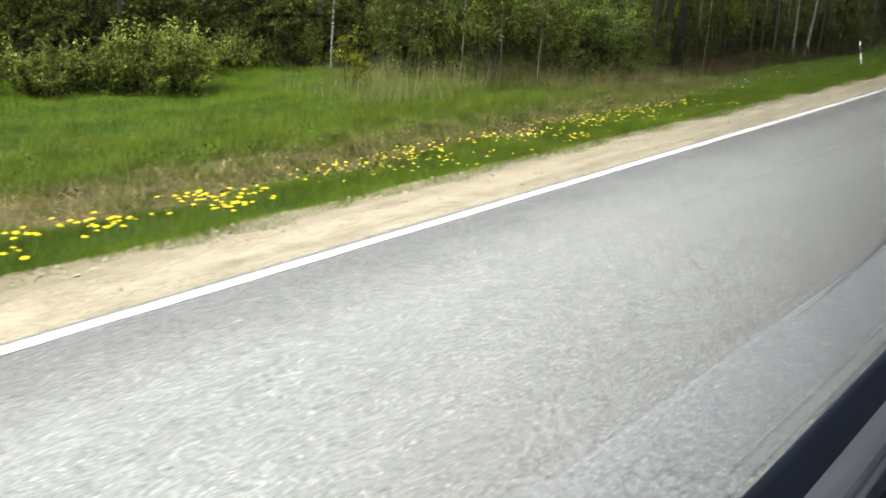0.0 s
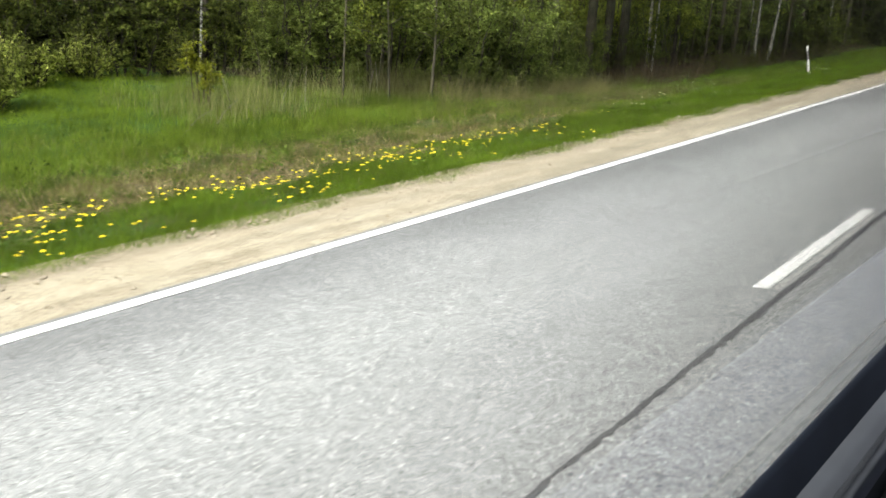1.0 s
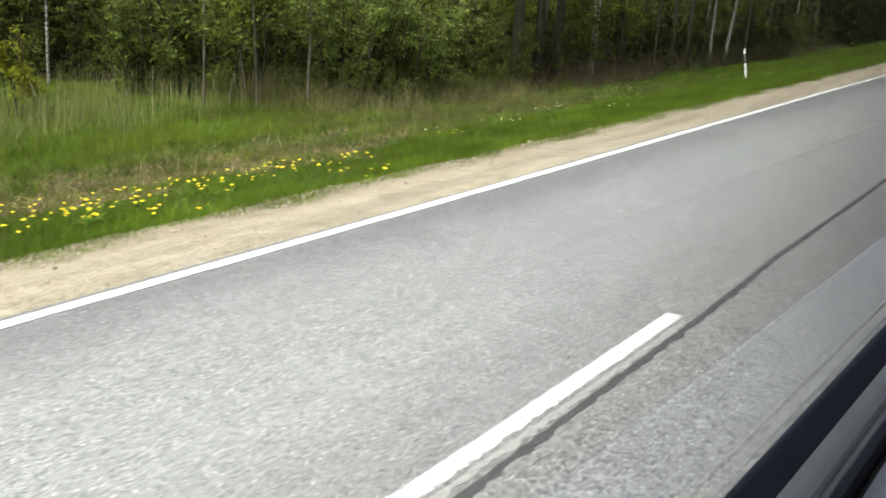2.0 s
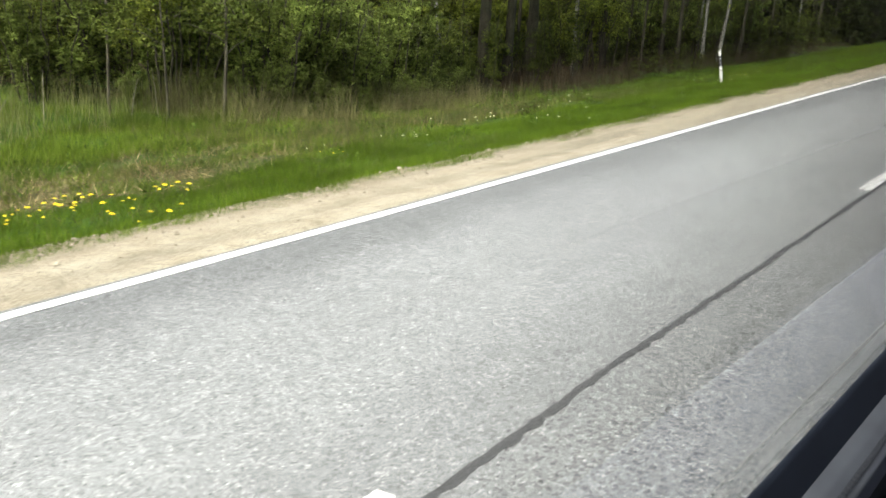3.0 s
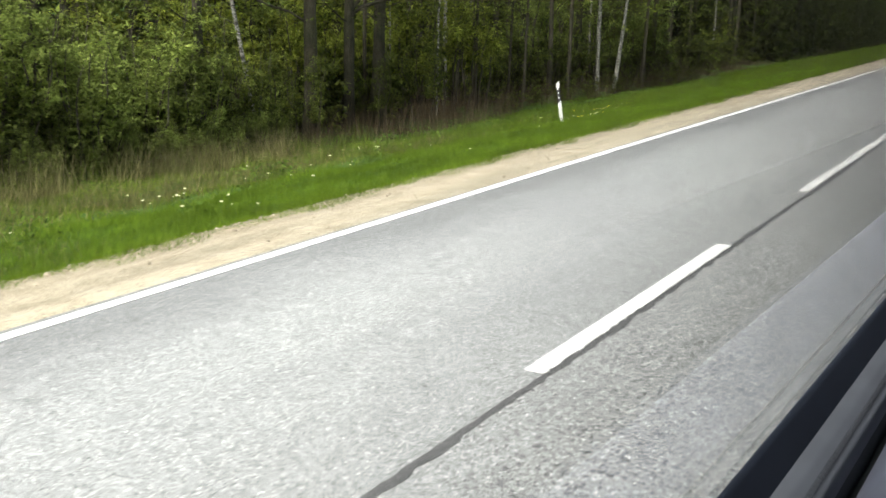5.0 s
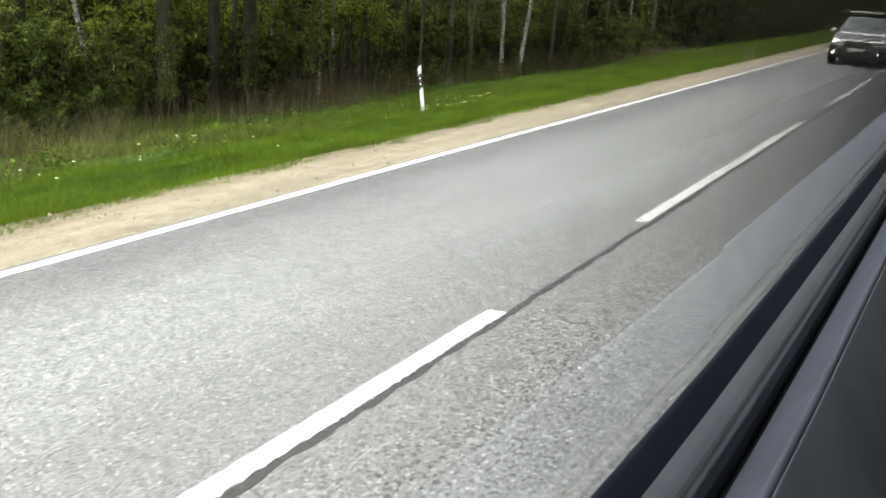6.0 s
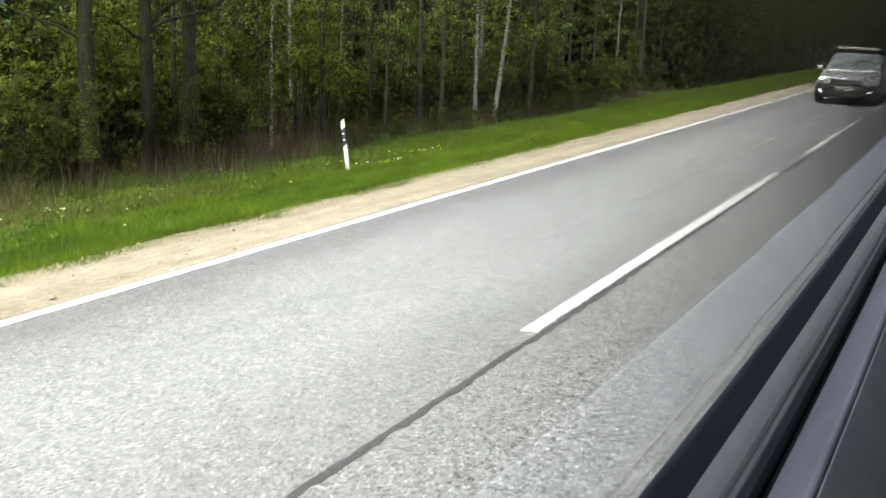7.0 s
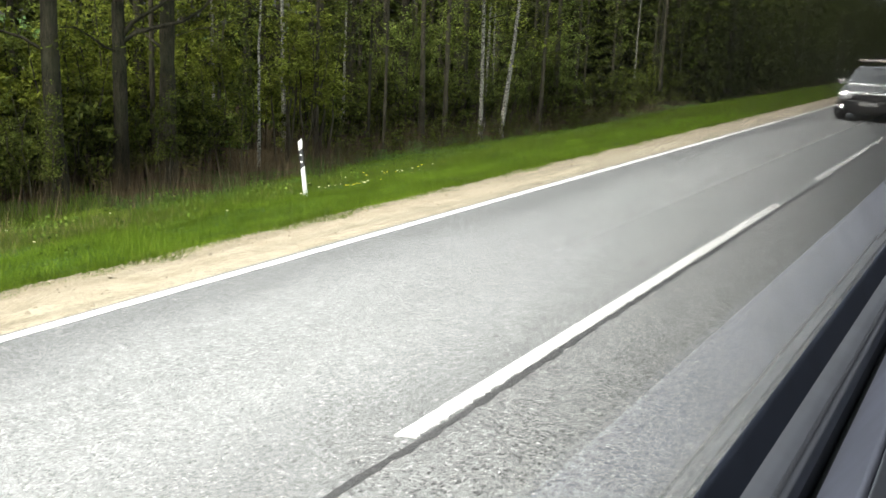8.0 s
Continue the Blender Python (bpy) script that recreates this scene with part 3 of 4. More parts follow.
def build_tree(name, seed, height, radius, bark, leaf, lean=(0, 0), crown_from=4.5, leaves=700, leaf_size=0.28, spread=2.0, label="", sway=0.05, limbs=5):
    """A trunk with limbs and a ragged crown of many leaves."""
    r = random.Random(seed)
    g = np.random.default_rng(seed)
    tree = new(name)
    path = stem_path(r, height, lean, sway, 18)
    radii = [radius * (1.4 if k == 0 else 1.12 if k == 1 else 1) * (1 - 0.8 * (k / 18) ** 1.2) * r.uniform(0.93, 1.07) for k in range(19)]
    path[0] = (path[0][0], path[0][1], -0.3)
    v, f = tube(path, radii, 10, 0.1, r)
    mesh_ob("trunk", v, f, bark, tree, smooth=True)
    centres = []
    for k in range(limbs):
        h0 = crown_from * 0.75 + (height - crown_from) * 0.85 * k / limbs
        i = min(17, int(h0 / height * 18))
        fr = h0 / height * 18 - i
        start = Vector(path[i]).lerp(Vector(path[i + 1]), fr)
        ang = r.uniform(0, 6.28)
        reach = spread * r.uniform(0.7, 1.2) * (1 - 0.4 * k / limbs)
        pts = [start]
        for s in range(1, 5):
            q = s / 4
            pts.append(start + Vector((math.cos(ang) * reach * q, math.sin(ang) * reach * q, reach * (0.5 * q - 0.15 * q * q) + r.uniform(-0.1, 0.1))))
        v, f = tube(pts, [radius * 0.17 * (1 - 0.8 * s / 4) + 0.005 for s in range(5)], 5)
        mesh_ob("limb", v, f, BARK if bark is BIRCH else bark, tree, smooth=True)
        centres += [pts[2], pts[3], pts[4]]
    centres.append(Vector(path[-1]))
    sprays = leaves // 11
    middle = np.array([tuple(c) for c in centres])[g.integers(0, len(centres), sprays)]
    middle = middle + g.normal(size=(sprays, 3)) * np.array([0.55, 0.55, 0.4]) * spread * 0.55
    c = middle[g.integers(0, sprays, leaves)] + g.normal(size=(leaves, 3)) * np.array([0.15, 0.15, 0.08])
    size = g.uniform(0.6, 1.3, leaves) * leaf_size * np.interp(c[:, 2], (5.5, 8.0), (1.0, 1.7))
    leaf_mesh("crown", c, size, leaf, g, tree, narrow=0.7)
    tagged(tree, label, "tree")
    return tree


def build_bush(name, seed, height, spread, stems, leaves, leaf_size, leaf, bark, label, category="bush", low=0.12, narrow=0.5):
    """A many-stemmed bush: arching stems with leaves strung along their side twigs."""
    r = random.Random(seed)
    g = np.random.default_rng(seed)
    bush = new(name)
    pieces, spots = [], []
    for s in range(stems):
        ang, out = r.uniform(0, 6.28), spread * math.sqrt(r.random())
        h = height * r.uniform(0.6, 1.0) * (1 - 0.35 * (out / spread) ** 2)
        foot = Vector((math.cos(ang), math.sin(ang), 0)) * out * 0.45
        tip = Vector((math.cos(ang) * out, math.sin(ang) * out, h))
        pts = []
        for k in range(7):
            q = k / 6
            p = foot.lerp(tip, q) + Vector((r.uniform(-1, 1), r.uniform(-1, 1), 0)) * 0.05 * height * q * (1 - 0.4 * q)
            pts.append(p if k else p - Vector((0, 0, 0.15)))
        pieces.append(tube(pts, [(0.012 + 0.006 * height) * (1 - 0.8 * k / 6) for k in range(7)], 4))
        for k in range(1, 7):
            for _ in range(3):
                q = max(low, (k + r.uniform(-0.5, 0.5)) / 6)
                if q > 1:
                    continue
                i = min(5, int(q * 6))
                p = pts[i].lerp(pts[i + 1], q * 6 - i)
                a2 = r.uniform(0, 6.28)
                reach = (0.16 + 0.10 * height * r.random()) * (1.1 - 0.55 * q)
                e = p + Vector((math.cos(a2) * reach, math.sin(a2) * reach, reach * r.uniform(-0.1, 0.7)))
                spots.append((p, e))
    v, f = join(*pieces)
    mesh_ob("branchwork", v, f, bark, bush, smooth=True)
    a = np.array([tuple(p) for p, _ in spots])
    b = np.array([tuple(e) for _, e in spots])
    weight = g.random(len(spots)) ** (3 if height > 4 else 5)
    sprays = max(30, leaves // 13)
    at = g.choice(len(spots), sprays, p=weight / weight.sum())
    q = g.random((sprays, 1)) ** 0.7
    middle = a[at] * (1 - q) + b[at] * q + g.normal(size=(sprays, 3)) * (0.04 + 0.02 * height)
    pick = g.integers(0, sprays, leaves)
    c = middle[pick] + g.normal(size=(leaves, 3)) * (0.045 + 0.012 * height) * np.array([1.0, 1.0, 0.6])
    c[:, 2] = np.maximum(c[:, 2], 0.05)
    leaf_mesh("foliage", c, g.uniform(0.6, 1.35, leaves) * leaf_size, leaf, g, bush, narrow=narrow)
    return tagged(bush, label, category)


def build_shrub(seed, height, spread, stems, leaves, label):
    """A low shrub of spreading stems, each ending in upright shoots closely set with leaves."""
    r = random.Random(seed)
    g = np.random.default_rng(seed)
    shrub = new("meadow_shrub")
    pieces, lows, tops, share = [], [], [], []
    for s in range(stems):
        ang, out = r.uniform(0, 6.28), spread * math.sqrt(r.random())
        way = Vector((math.cos(ang), math.sin(ang), 0))
        rise = height * r.uniform(0.35, 0.62) * (1 - 0.45 * (out / spread) ** 2)
        pts = [way * (0.3 * out) - Vector((0, 0, 0.15))]
        pts += [way * (out * (0.3 + 0.7 * q)) + Vector((r.uniform(-0.05, 0.05), r.uniform(-0.05, 0.05), rise * q ** 0.8)) for q in (0.33, 0.66, 1.0)]
        pieces.append(tube(pts, (0.02, 0.016, 0.012, 0.008), 4))
        for a, b in zip(pts, pts[1:]):
            for _ in range(3):
                p = a.lerp(b, r.random())
                lows.append(p)
                tops.append(p + Vector((r.uniform(-0.25, 0.25), r.uniform(-0.25, 0.25), r.uniform(0.0, 0.22))))
                share.append(0.9)
        for _ in range(r.choice((1, 2, 3))):
            foot = pts[2].lerp(pts[3], r.uniform(0.3, 1.0))
            tip = foot + way * r.uniform(0.0, 0.16) + Vector((r.uniform(-0.12, 0.12), r.uniform(-0.12, 0.12), height * r.uniform(0.2, 0.48)))
            pieces.append(tube([foot, foot.lerp(tip, 0.5), tip], (0.008, 0.006, 0.003), 4))
            lows.append(foot)
            tops.append(tip)
            share.append(2.4)
    v, f = join(*pieces)
    mesh_ob("branchwork", v, f, GREYBARK, shrub, smooth=True)
    a, b, w = np.array([tuple(p) for p in lows]), np.array([tuple(p) for p in tops]), np.array(share)
    at = g.choice(len(w), leaves, p=w / w.sum())
    q = g.random((leaves, 1)) ** 0.8
    c = a[at] * (1 - q) + b[at] * q + g.normal(size=(leaves, 3)) * 0.045
    c[:, 2] = np.maximum(c[:, 2], 0.05)
    leaf_mesh("foliage", c, g.uniform(0.6, 1.35, leaves) * 0.105, SHRUB, g, shrub, droop=-0.4, narrow=0.55)
    return tagged(shrub, label, "shrub")


def put(ob, x, y, turn=0.0, scale=1.0, first=None, dz=0.0):
    """Sets the first of a kind, or a copy of it, on the ground."""
    m = Matrix.Translation((x, y, gz(x, y) + dz)) @ Matrix.Rotation(turn, 4, "Z")
    ob.scale = (scale,) * 3
    if first is ob:
        ob.matrix_basis = m @ Matrix.Diagonal((scale, scale, scale, 1))
        return ob
    return copy_thing(ob, m)


class Kind:
    """A kind of plant: built once, then copied."""

    def __init__(self, ob):
        self.ob, self.used = ob, False

    def put(self, x, y, turn=0.0, scale=1.0, dz=0.0):
        first = None if self.used else self.ob
        self.used = True
        return put(self.ob, x, y, turn, scale, first, dz)


pick = random.Random(11)

# trees of the wood's edge that stand out, each on its own
TRUNK_LABEL = "tall tree with a dark rough trunk at the wood's edge"
BIRCH_LABEL = "slender birch with a white, dark-flecked trunk"
for seed, x, y, rad, bark, lean, label in (
    (101, 43.1, 19.4, 0.24, BARK, (0.01, -0.01), TRUNK_LABEL),
    (102, 45.3, 19.7, 0.195, BARK, (0.02, 0.0), "forked dark tree with a long side limb"),
    (103, 46.85, 19.7, 0.23, BARK, (0.01, -0.01), TRUNK_LABEL),
    (104, 40.7, 19.2, 0.065, BIRCH, (-0.14, 0.08), "leaning birch with a pale flecked trunk"),
    (105, 50.5, 19.72, 0.05, BIRCH, (0.01, -0.01), BIRCH_LABEL),
    (122, 51.8, 22.8, 0.06, BIRCH, (0.0, 0.0), BIRCH_LABEL),
    (106, 60.2, 20.0, 0.12, GREYBARK, (-0.02, 0.0), TRUNK_LABEL),
    (107, 61.1, 19.5, 0.10, GREYBARK, (0.0, 0.0), TRUNK_LABEL),
    (108, 63.0, 18.9, 0.085, BIRCH, (-0.02, 0.01), BIRCH_LABEL),
    (109, 63.6, 18.3, 0.09, BIRCH, (0.17, -0.02), "leaning birch with a pale flecked trunk"),
    (110, 68.4, 18.8, 0.10, GREYBARK, (0.02, 0.0), TRUNK_LABEL),
    (111, 53.5, 19.9, 0.07, GREYBARK, (0.0, 0.0), TRUNK_LABEL),
    (112, 57.0, 19.6, 0.06, GREYBARK, (0.02, 0.0), TRUNK_LABEL),
    (113, 38.6, 19.2, 0.13, BARK, (0.01, 0.02), TRUNK_LABEL),
    (114, 26.4, 23.7, 0.04, BIRCH, (0.01, 0.0), "thin young birch standing alone in the grass"),
    (115, 27.7, 19.15, 0.032, PALE_BARK, (0.0, 0.0), "thin bare grey sapling trunk"),
    (116, 66.0, 20.4, 0.07, BIRCH, (0.03, 0.0), BIRCH_LABEL),
    (117, 71.5, 19.5, 0.14, BARK, (0.0, 0.0), TRUNK_LABEL),
    (119, 29.4, 17.25, 0.05, PALE_BARK, (0.0, 0.02), "pale grey stem at the front of the thicket"),
    (120, 28.5, 18.1, 0.036, PALE_BARK, (-0.03, 0.02), "pale grey stem at the front of the thicket"),
    (118, 46.9, 20.3, 0.08, GREYBARK, (0.02, 0.01), TRUNK_LABEL),
):
    young = rad < 0.06
    tree = build_tree("birch" if bark is BIRCH else "forest_tree", seed, (3.4 if label.startswith("pale") else 8.0) if young else 14.0, rad, bark, BRIGHT if bark is BIRCH else DARKLEAF, lean, (1.9 if label.startswith("pale") else 2.6) if young else 4.6, 700 if young else 1100, 0.11 if young else 0.13, 1.0 if young else 2.2, label, 0.16 if young else 0.05)
    tree.matrix_basis = Matrix.Translation((x, y, gz(x, y)))

# the long dark limb of the forked tree, a part of it
fork = next(o for o in scene.objects if o.get("label", "").startswith("forked"))
for pts, radii in (([(0.05, 0.0, 3.62), (0.34, -0.28, 3.95), (0.75, -0.62, 4.10), (1.2, -1.02, 4.26), (1.6, -1.36, 4.6), (1.95, -1.65, 5.2)], (0.075, 0.06, 0.052, 0.042, 0.032, 0.015)), ([(0.05, 0.0, 3.75), (0.3, -0.25, 4.2), (0.7, -0.6, 4.55), (1.2, -1.0, 5.0)], (0.08, 0.062, 0.048, 0.02))):
    v, f = tube(pts, radii, 7)
    mesh_ob("side_limb", v, f, BARK, fork, "long dark bent limb", smooth=True)

# the wood behind: a few kinds, copied
woods = []
for seed, rad, bark, leaf, label in ((201, 0.16, BARK, DARKLEAF, "dark conifer-like trunk deep in the wood"), (202, 0.11, GREYBARK, DARKLEAF, "grey slender tree in the wood"), (203, 0.20, BARK, DARKLEAF, "thick dark tree in the wood"), (204, 0.075, BIRCH, WILLOW, "thin pale birch in the wood"), (205, 0.07, BARK, WILLOW, "thin dark sapling in the wood")):
    woods.append(Kind(tagged(build_tree("birch" if bark is BIRCH else "forest_tree", seed, 13.0, rad, bark, leaf, (0.01, 0.0), 4.0, 520, 0.17, 2.4, label), group="trees of the wood")))
for x0 in range(-30, 150, 1):
    for row in range(3):
        x = x0 + pick.uniform(0, 1.0)
        deep = 0.8 + row * 5.5 + pick.uniform(0, 5.0)
        if x > 75 and row == 2 or (row == 0 and 41.5 < x < 48.5) or pick.random() < (0.62 if row == 0 else 0.4):
            continue
        y = edge_of_wood(x) + deep + (5.0 if 27 < x < 38.5 else 0.0)
        pick.choices(woods, (4, 3, 3, 1, 3))[0].put(x, y, pick.uniform(0, 6.28), pick.uniform(0.85, 1.15))

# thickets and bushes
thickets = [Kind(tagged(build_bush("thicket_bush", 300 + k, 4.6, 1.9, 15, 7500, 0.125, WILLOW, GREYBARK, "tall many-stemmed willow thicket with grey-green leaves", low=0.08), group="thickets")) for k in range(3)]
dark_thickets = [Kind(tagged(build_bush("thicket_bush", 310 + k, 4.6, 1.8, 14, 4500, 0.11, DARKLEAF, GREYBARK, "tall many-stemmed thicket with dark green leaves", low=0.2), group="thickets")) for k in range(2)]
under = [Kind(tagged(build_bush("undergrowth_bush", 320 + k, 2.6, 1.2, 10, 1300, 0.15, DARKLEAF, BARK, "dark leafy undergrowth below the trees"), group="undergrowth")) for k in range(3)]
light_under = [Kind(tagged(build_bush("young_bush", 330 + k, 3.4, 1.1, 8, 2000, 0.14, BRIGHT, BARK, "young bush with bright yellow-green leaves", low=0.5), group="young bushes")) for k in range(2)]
for x, y, s in ((28.6, 20.2, 0.95), (29.6, 18.9, 0.9), (30.6, 20.6, 1.1), (31.2, 18.3, 0.95), (32.4, 19.3, 1.1), (33.2, 18.0, 0.9), (34.2, 19.2, 1.1), (35.0, 18.3, 0.85), (36.0, 19.4, 1.05), (36.6, 18.5, 0.8), (37.8, 19.5, 0.95), (39.2, 19.8, 0.8), (30.0, 22.5, 1.2), (33.0, 22.5, 1.2), (36.0, 22.0, 1.2), (27.8, 22.6, 0.9), (34.0, 25.0, 1.3), (38.5, 22.6, 1.0)):
    pick.choice(dark_thickets if x > 38.2 else thickets).put(x, y - 0.8, pick.uniform(0, 6.28), s)
for x, y, s in ((30.2, 17.3, 0.4), (31.4, 17.2, 0.36), (32.5, 17.3, 0.42), (33.6, 17.2, 0.46), (34.7, 17.4, 0.4), (35.7, 17.6, 0.42), (36.9, 17.8, 0.4), (38.0, 18.2, 0.42), (39.1, 18.4, 0.45), (40.0, 18.6, 0.4), (32.0, 16.75, 0.27), (33.0, 16.8, 0.31), (34.1, 16.75, 0.28), (35.1, 16.95, 0.3), (36.2, 17.1, 0.28), (37.3, 17.3, 0.29)):
    pick.choice(thickets).put(x, y - 0.35, pick.uniform(0, 6.28), s)
for x0 in range(2, 28):
    x = x0 + pick.uniform(0, 0.8)
    pick.choice(under).put(x, edge_of_wood(x) + pick.uniform(-0.3, 1.2), pick.uniform(0, 6.28), pick.uniform(0.7, 1.2))
olive = [Kind(tagged(build_bush("undergrowth_bush", 350 + k, 2.3, 1.1, 12, 1700, 0.13, WILLOW, BARK, "olive-green leafy undergrowth between the trunks", low=0.1), group="undergrowth")) for k in range(2)]
for k in range(26):
    x = 39 + 0.45 * k + pick.uniform(-0.2, 0.2)
    pick.choice(olive).put(x, edge_of_wood(x) + pick.uniform(2.6, 5.0), pick.uniform(0, 6.28), pick.uniform(0.7, 1.25))
for k in range(26):
    pick.choice(under).put(pick.uniform(24, 33), pick.uniform(24.8, 31), pick.uniform(0, 6.28), pick.uniform(0.8, 1.4))
for x0 in range(-28, 132):
    x = x0 + pick.uniform(0, 1.0)
    if 27.5 < x < 38:
        continue
    e = edge_of_wood(x)
    for deep in (pick.uniform(2.8, 4.5) if 40 < x < 49 else pick.uniform(1.0, 3.5), pick.uniform(5.0, 14.0)):
        if pick.random() < (0.75 if 0 < x < 80 else 0.4):
            pick.choice(light_under if 38 < x < 54 and pick.random() < 0.25 else under).put(x, e + deep, pick.uniform(0, 6.28), pick.uniform(0.7, 1.35))
    for _ in range(1 if 36 < x < 56 or pick.random() < 0.12 else 0):
        pick.choice(light_under).put(x, e + pick.uniform(3.2, 8.0), pick.uniform(0, 6.28), pick.uniform(0.8, 1.5))

saplings = [Kind(tagged(build_bush("sapling", 340 + k, 6.4, 1.5, 5, 3000, 0.135, leaf, GREYBARK, "slim sapling leafing out above a bare foot", "sapling", (0.62, 0.42, 0.5, 0.35)[k]), group="saplings")) for k, leaf in enumerate((BRIGHT, WILLOW, BRIGHT, DARKLEAF))]
for k in range(27):
    x = 37 + 1.45 * k + pick.uniform(0, 1.2)
    pick.choice(saplings[:3] if x < 57 else saplings[3:] + saplings[1:2]).put(x, edge_of_wood(x) + (pick.uniform(3.2, 6.5) if x < 52 else pick.uniform(1.6, 4.5)), pick.uniform(0, 6.28), pick.uniform(0.8, 1.15))
for x, deep, k in ((39.6, 3.0, 0.9), (44.2, 3.2, 0.9), (46.2, 3.6, 0.88), (48.2, 3.0, 1.0), (49.4, 2.6, 1.0), (52.2, 1.6, 0.9), (53.4, 1.0, 0.9), (55.0, 2.0, 1.0)):
    saplings[0 if k < 0.92 else 2].put(x, edge_of_wood(x) + deep, pick.uniform(0, 6.28), k)
for x0 in range(-6, 28, 3):
    x = x0 + pick.uniform(0, 2.0)
    pick.choice(saplings[:3]).put(x, edge_of_wood(x) + pick.uniform(0.8, 4.0), pick.uniform(0, 6.28), pick.uniform(0.7, 1.0))

# young growth that half hides the big trunks
for x, y, k, s in ((42.3, 18.8, 3, 0.55), (46.1, 19.0, 3, 0.55), (40.6, 18.9, 3, 0.6), (48.8, 19.0, 3, 0.7)):
    saplings[k].put(x, y, pick.uniform(0, 6.28), s)

# low dark bushes along the foot of the wood farther on
for k in range(22):
    x = 53.5 + 1.05 * k + pick.uniform(-0.4, 0.4)
    pick.choice(under).put(x, edge_of_wood(x) + pick.uniform(-0.5, 0.3), pick.uniform(0, 6.28), pick.uniform(0.28, 0.5))

# the low grey-green shrubs in the meadow
SHRUB_LABEL = "broad low shrub with upright leafy shoots in the meadow"
for seed, x, y, h, w, n, label in ((401, 17.5, 22.2, 2.1, 1.25, 5200, SHRUB_LABEL), (402, 15.4, 23.2, 1.6, 1.1, 3000, SHRUB_LABEL), (403, 18.7, 22.0, 2.1, 0.9, 3400, SHRUB_LABEL), (404, 21.3, 24.6, 1.7, 1.0, 2400, "small shrub at the edge of the meadow"), (405, 23.6, 25.4, 1.7, 0.9, 2000, "small shrub at the edge of the meadow"), (406, 26.2, 24.6, 1.6, 0.5, 1500, "narrow small shrub beside a thin birch"), (407, 13.6, 24.0, 1.4, 1.0, 2200, SHRUB_LABEL), (408, 16.4, 22.6, 1.5, 0.9, 2600, SHRUB_LABEL)):
    ob = build_shrub(seed, h, w, 40, int(n * 1.5), label)
    ob.matrix_basis = Matrix.Translation((x, y, gz(x, y)))
ob = build_bush("yellow_bush", 420, 2.15, 0.5, 7, 1500, 0.10, YELLOW_LEAF, GREYBARK, "small tree with bright yellow-green young leaves", "bush", 0.5)
ob.matrix_basis = Matrix.Translation((23.2, 19.9, gz(23.2, 19.9)))

saplings[0].put(29.6, 19.5, 0.4, 0.8)

# dead pale stems leaning in the meadow
STICK_LABEL = "dead pale stem leaning in the meadow grass"
for x, y, dx, dy, h in ((22.9, 18.4, -0.25, 0.1, 1.15), (21.6, 17.6, 0.45, -0.3, 0.75), (24.6, 18.6, 0.35, -0.2, 1.0), (27.4, 18.0, 0.15, -0.1, 1.2), (20.2, 17.0, 0.6, -0.4, 0.7), (36.2, 17.0, -0.35, 0.2, 1.0), (26.0, 19.0, 0.05, 0.0, 1.3), (28.6, 18.6, -0.1, 0.05, 1.25)):
    z = gz(x, y)
    v, f = tube([(x, y, z - 0.05), (x + dx * 0.45, y + dy * 0.5, z + h * 0.5), (x + dx, y + dy, z + h * 0.85)], (0.010, 0.008, 0.004), 5)
    tagged(mesh_ob("dead_stem", v, f, PALE_WOOD, smooth=True), STICK_LABEL, "dead stem", group="dead stems")

# far woods: dense leaves behind the last trunks, the wood's inner shade in their colour
g = np.random.default_rng(77)
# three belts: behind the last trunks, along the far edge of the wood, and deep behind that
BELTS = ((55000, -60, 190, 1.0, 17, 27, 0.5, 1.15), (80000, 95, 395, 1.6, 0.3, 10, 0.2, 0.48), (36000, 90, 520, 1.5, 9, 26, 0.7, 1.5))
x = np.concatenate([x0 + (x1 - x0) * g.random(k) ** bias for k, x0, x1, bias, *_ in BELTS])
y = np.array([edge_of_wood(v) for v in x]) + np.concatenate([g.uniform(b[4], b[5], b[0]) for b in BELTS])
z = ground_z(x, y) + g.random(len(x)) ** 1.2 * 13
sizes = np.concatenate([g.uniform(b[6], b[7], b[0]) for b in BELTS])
tagged(leaf_mesh("far_woods", np.stack([x, y, z], 1), sizes, SHADED_LEAF, g, narrow=0.8), "dense foliage deep in the wood, coloured dark for shade", "woods", kind="stuff")


# ---- grass and flowers ----
def field(n, x0, x1, y0, y1, keep=None):
    x, y = g.uniform(x0, x1, n), g.uniform(y0, y1, n)
    if keep is not None:
        ok = keep(x, y)
        x, y = x[ok], y[ok]
    return np.stack([x, y, ground_z(x, y)], 1)


def wave(x, y, k=1.0):
    return np.sin(x * 1.7 * k + 1.3 * np.sin(y * 1.1 * k)) * np.sin(y * 2.1 * k + 1.7 * np.sin(x * 0.9 * k))


def ragged(x, y):
    return y > np.interp(x, (0, 20, 30, 38, 46, 80), (GRASS_FROM - 0.34, GRASS_FROM - 0.33, GRASS_FROM - 0.32, GRASS_FROM - 0.22, GRASS_FROM - 0.13, GRASS_FROM - 0.03)) + 0.09 * np.sin(x * 2.3) + 0.06 * np.sin(x * 7.1 + 1) + np.abs(g.normal(0, 0.06, len(x))) - 0.03


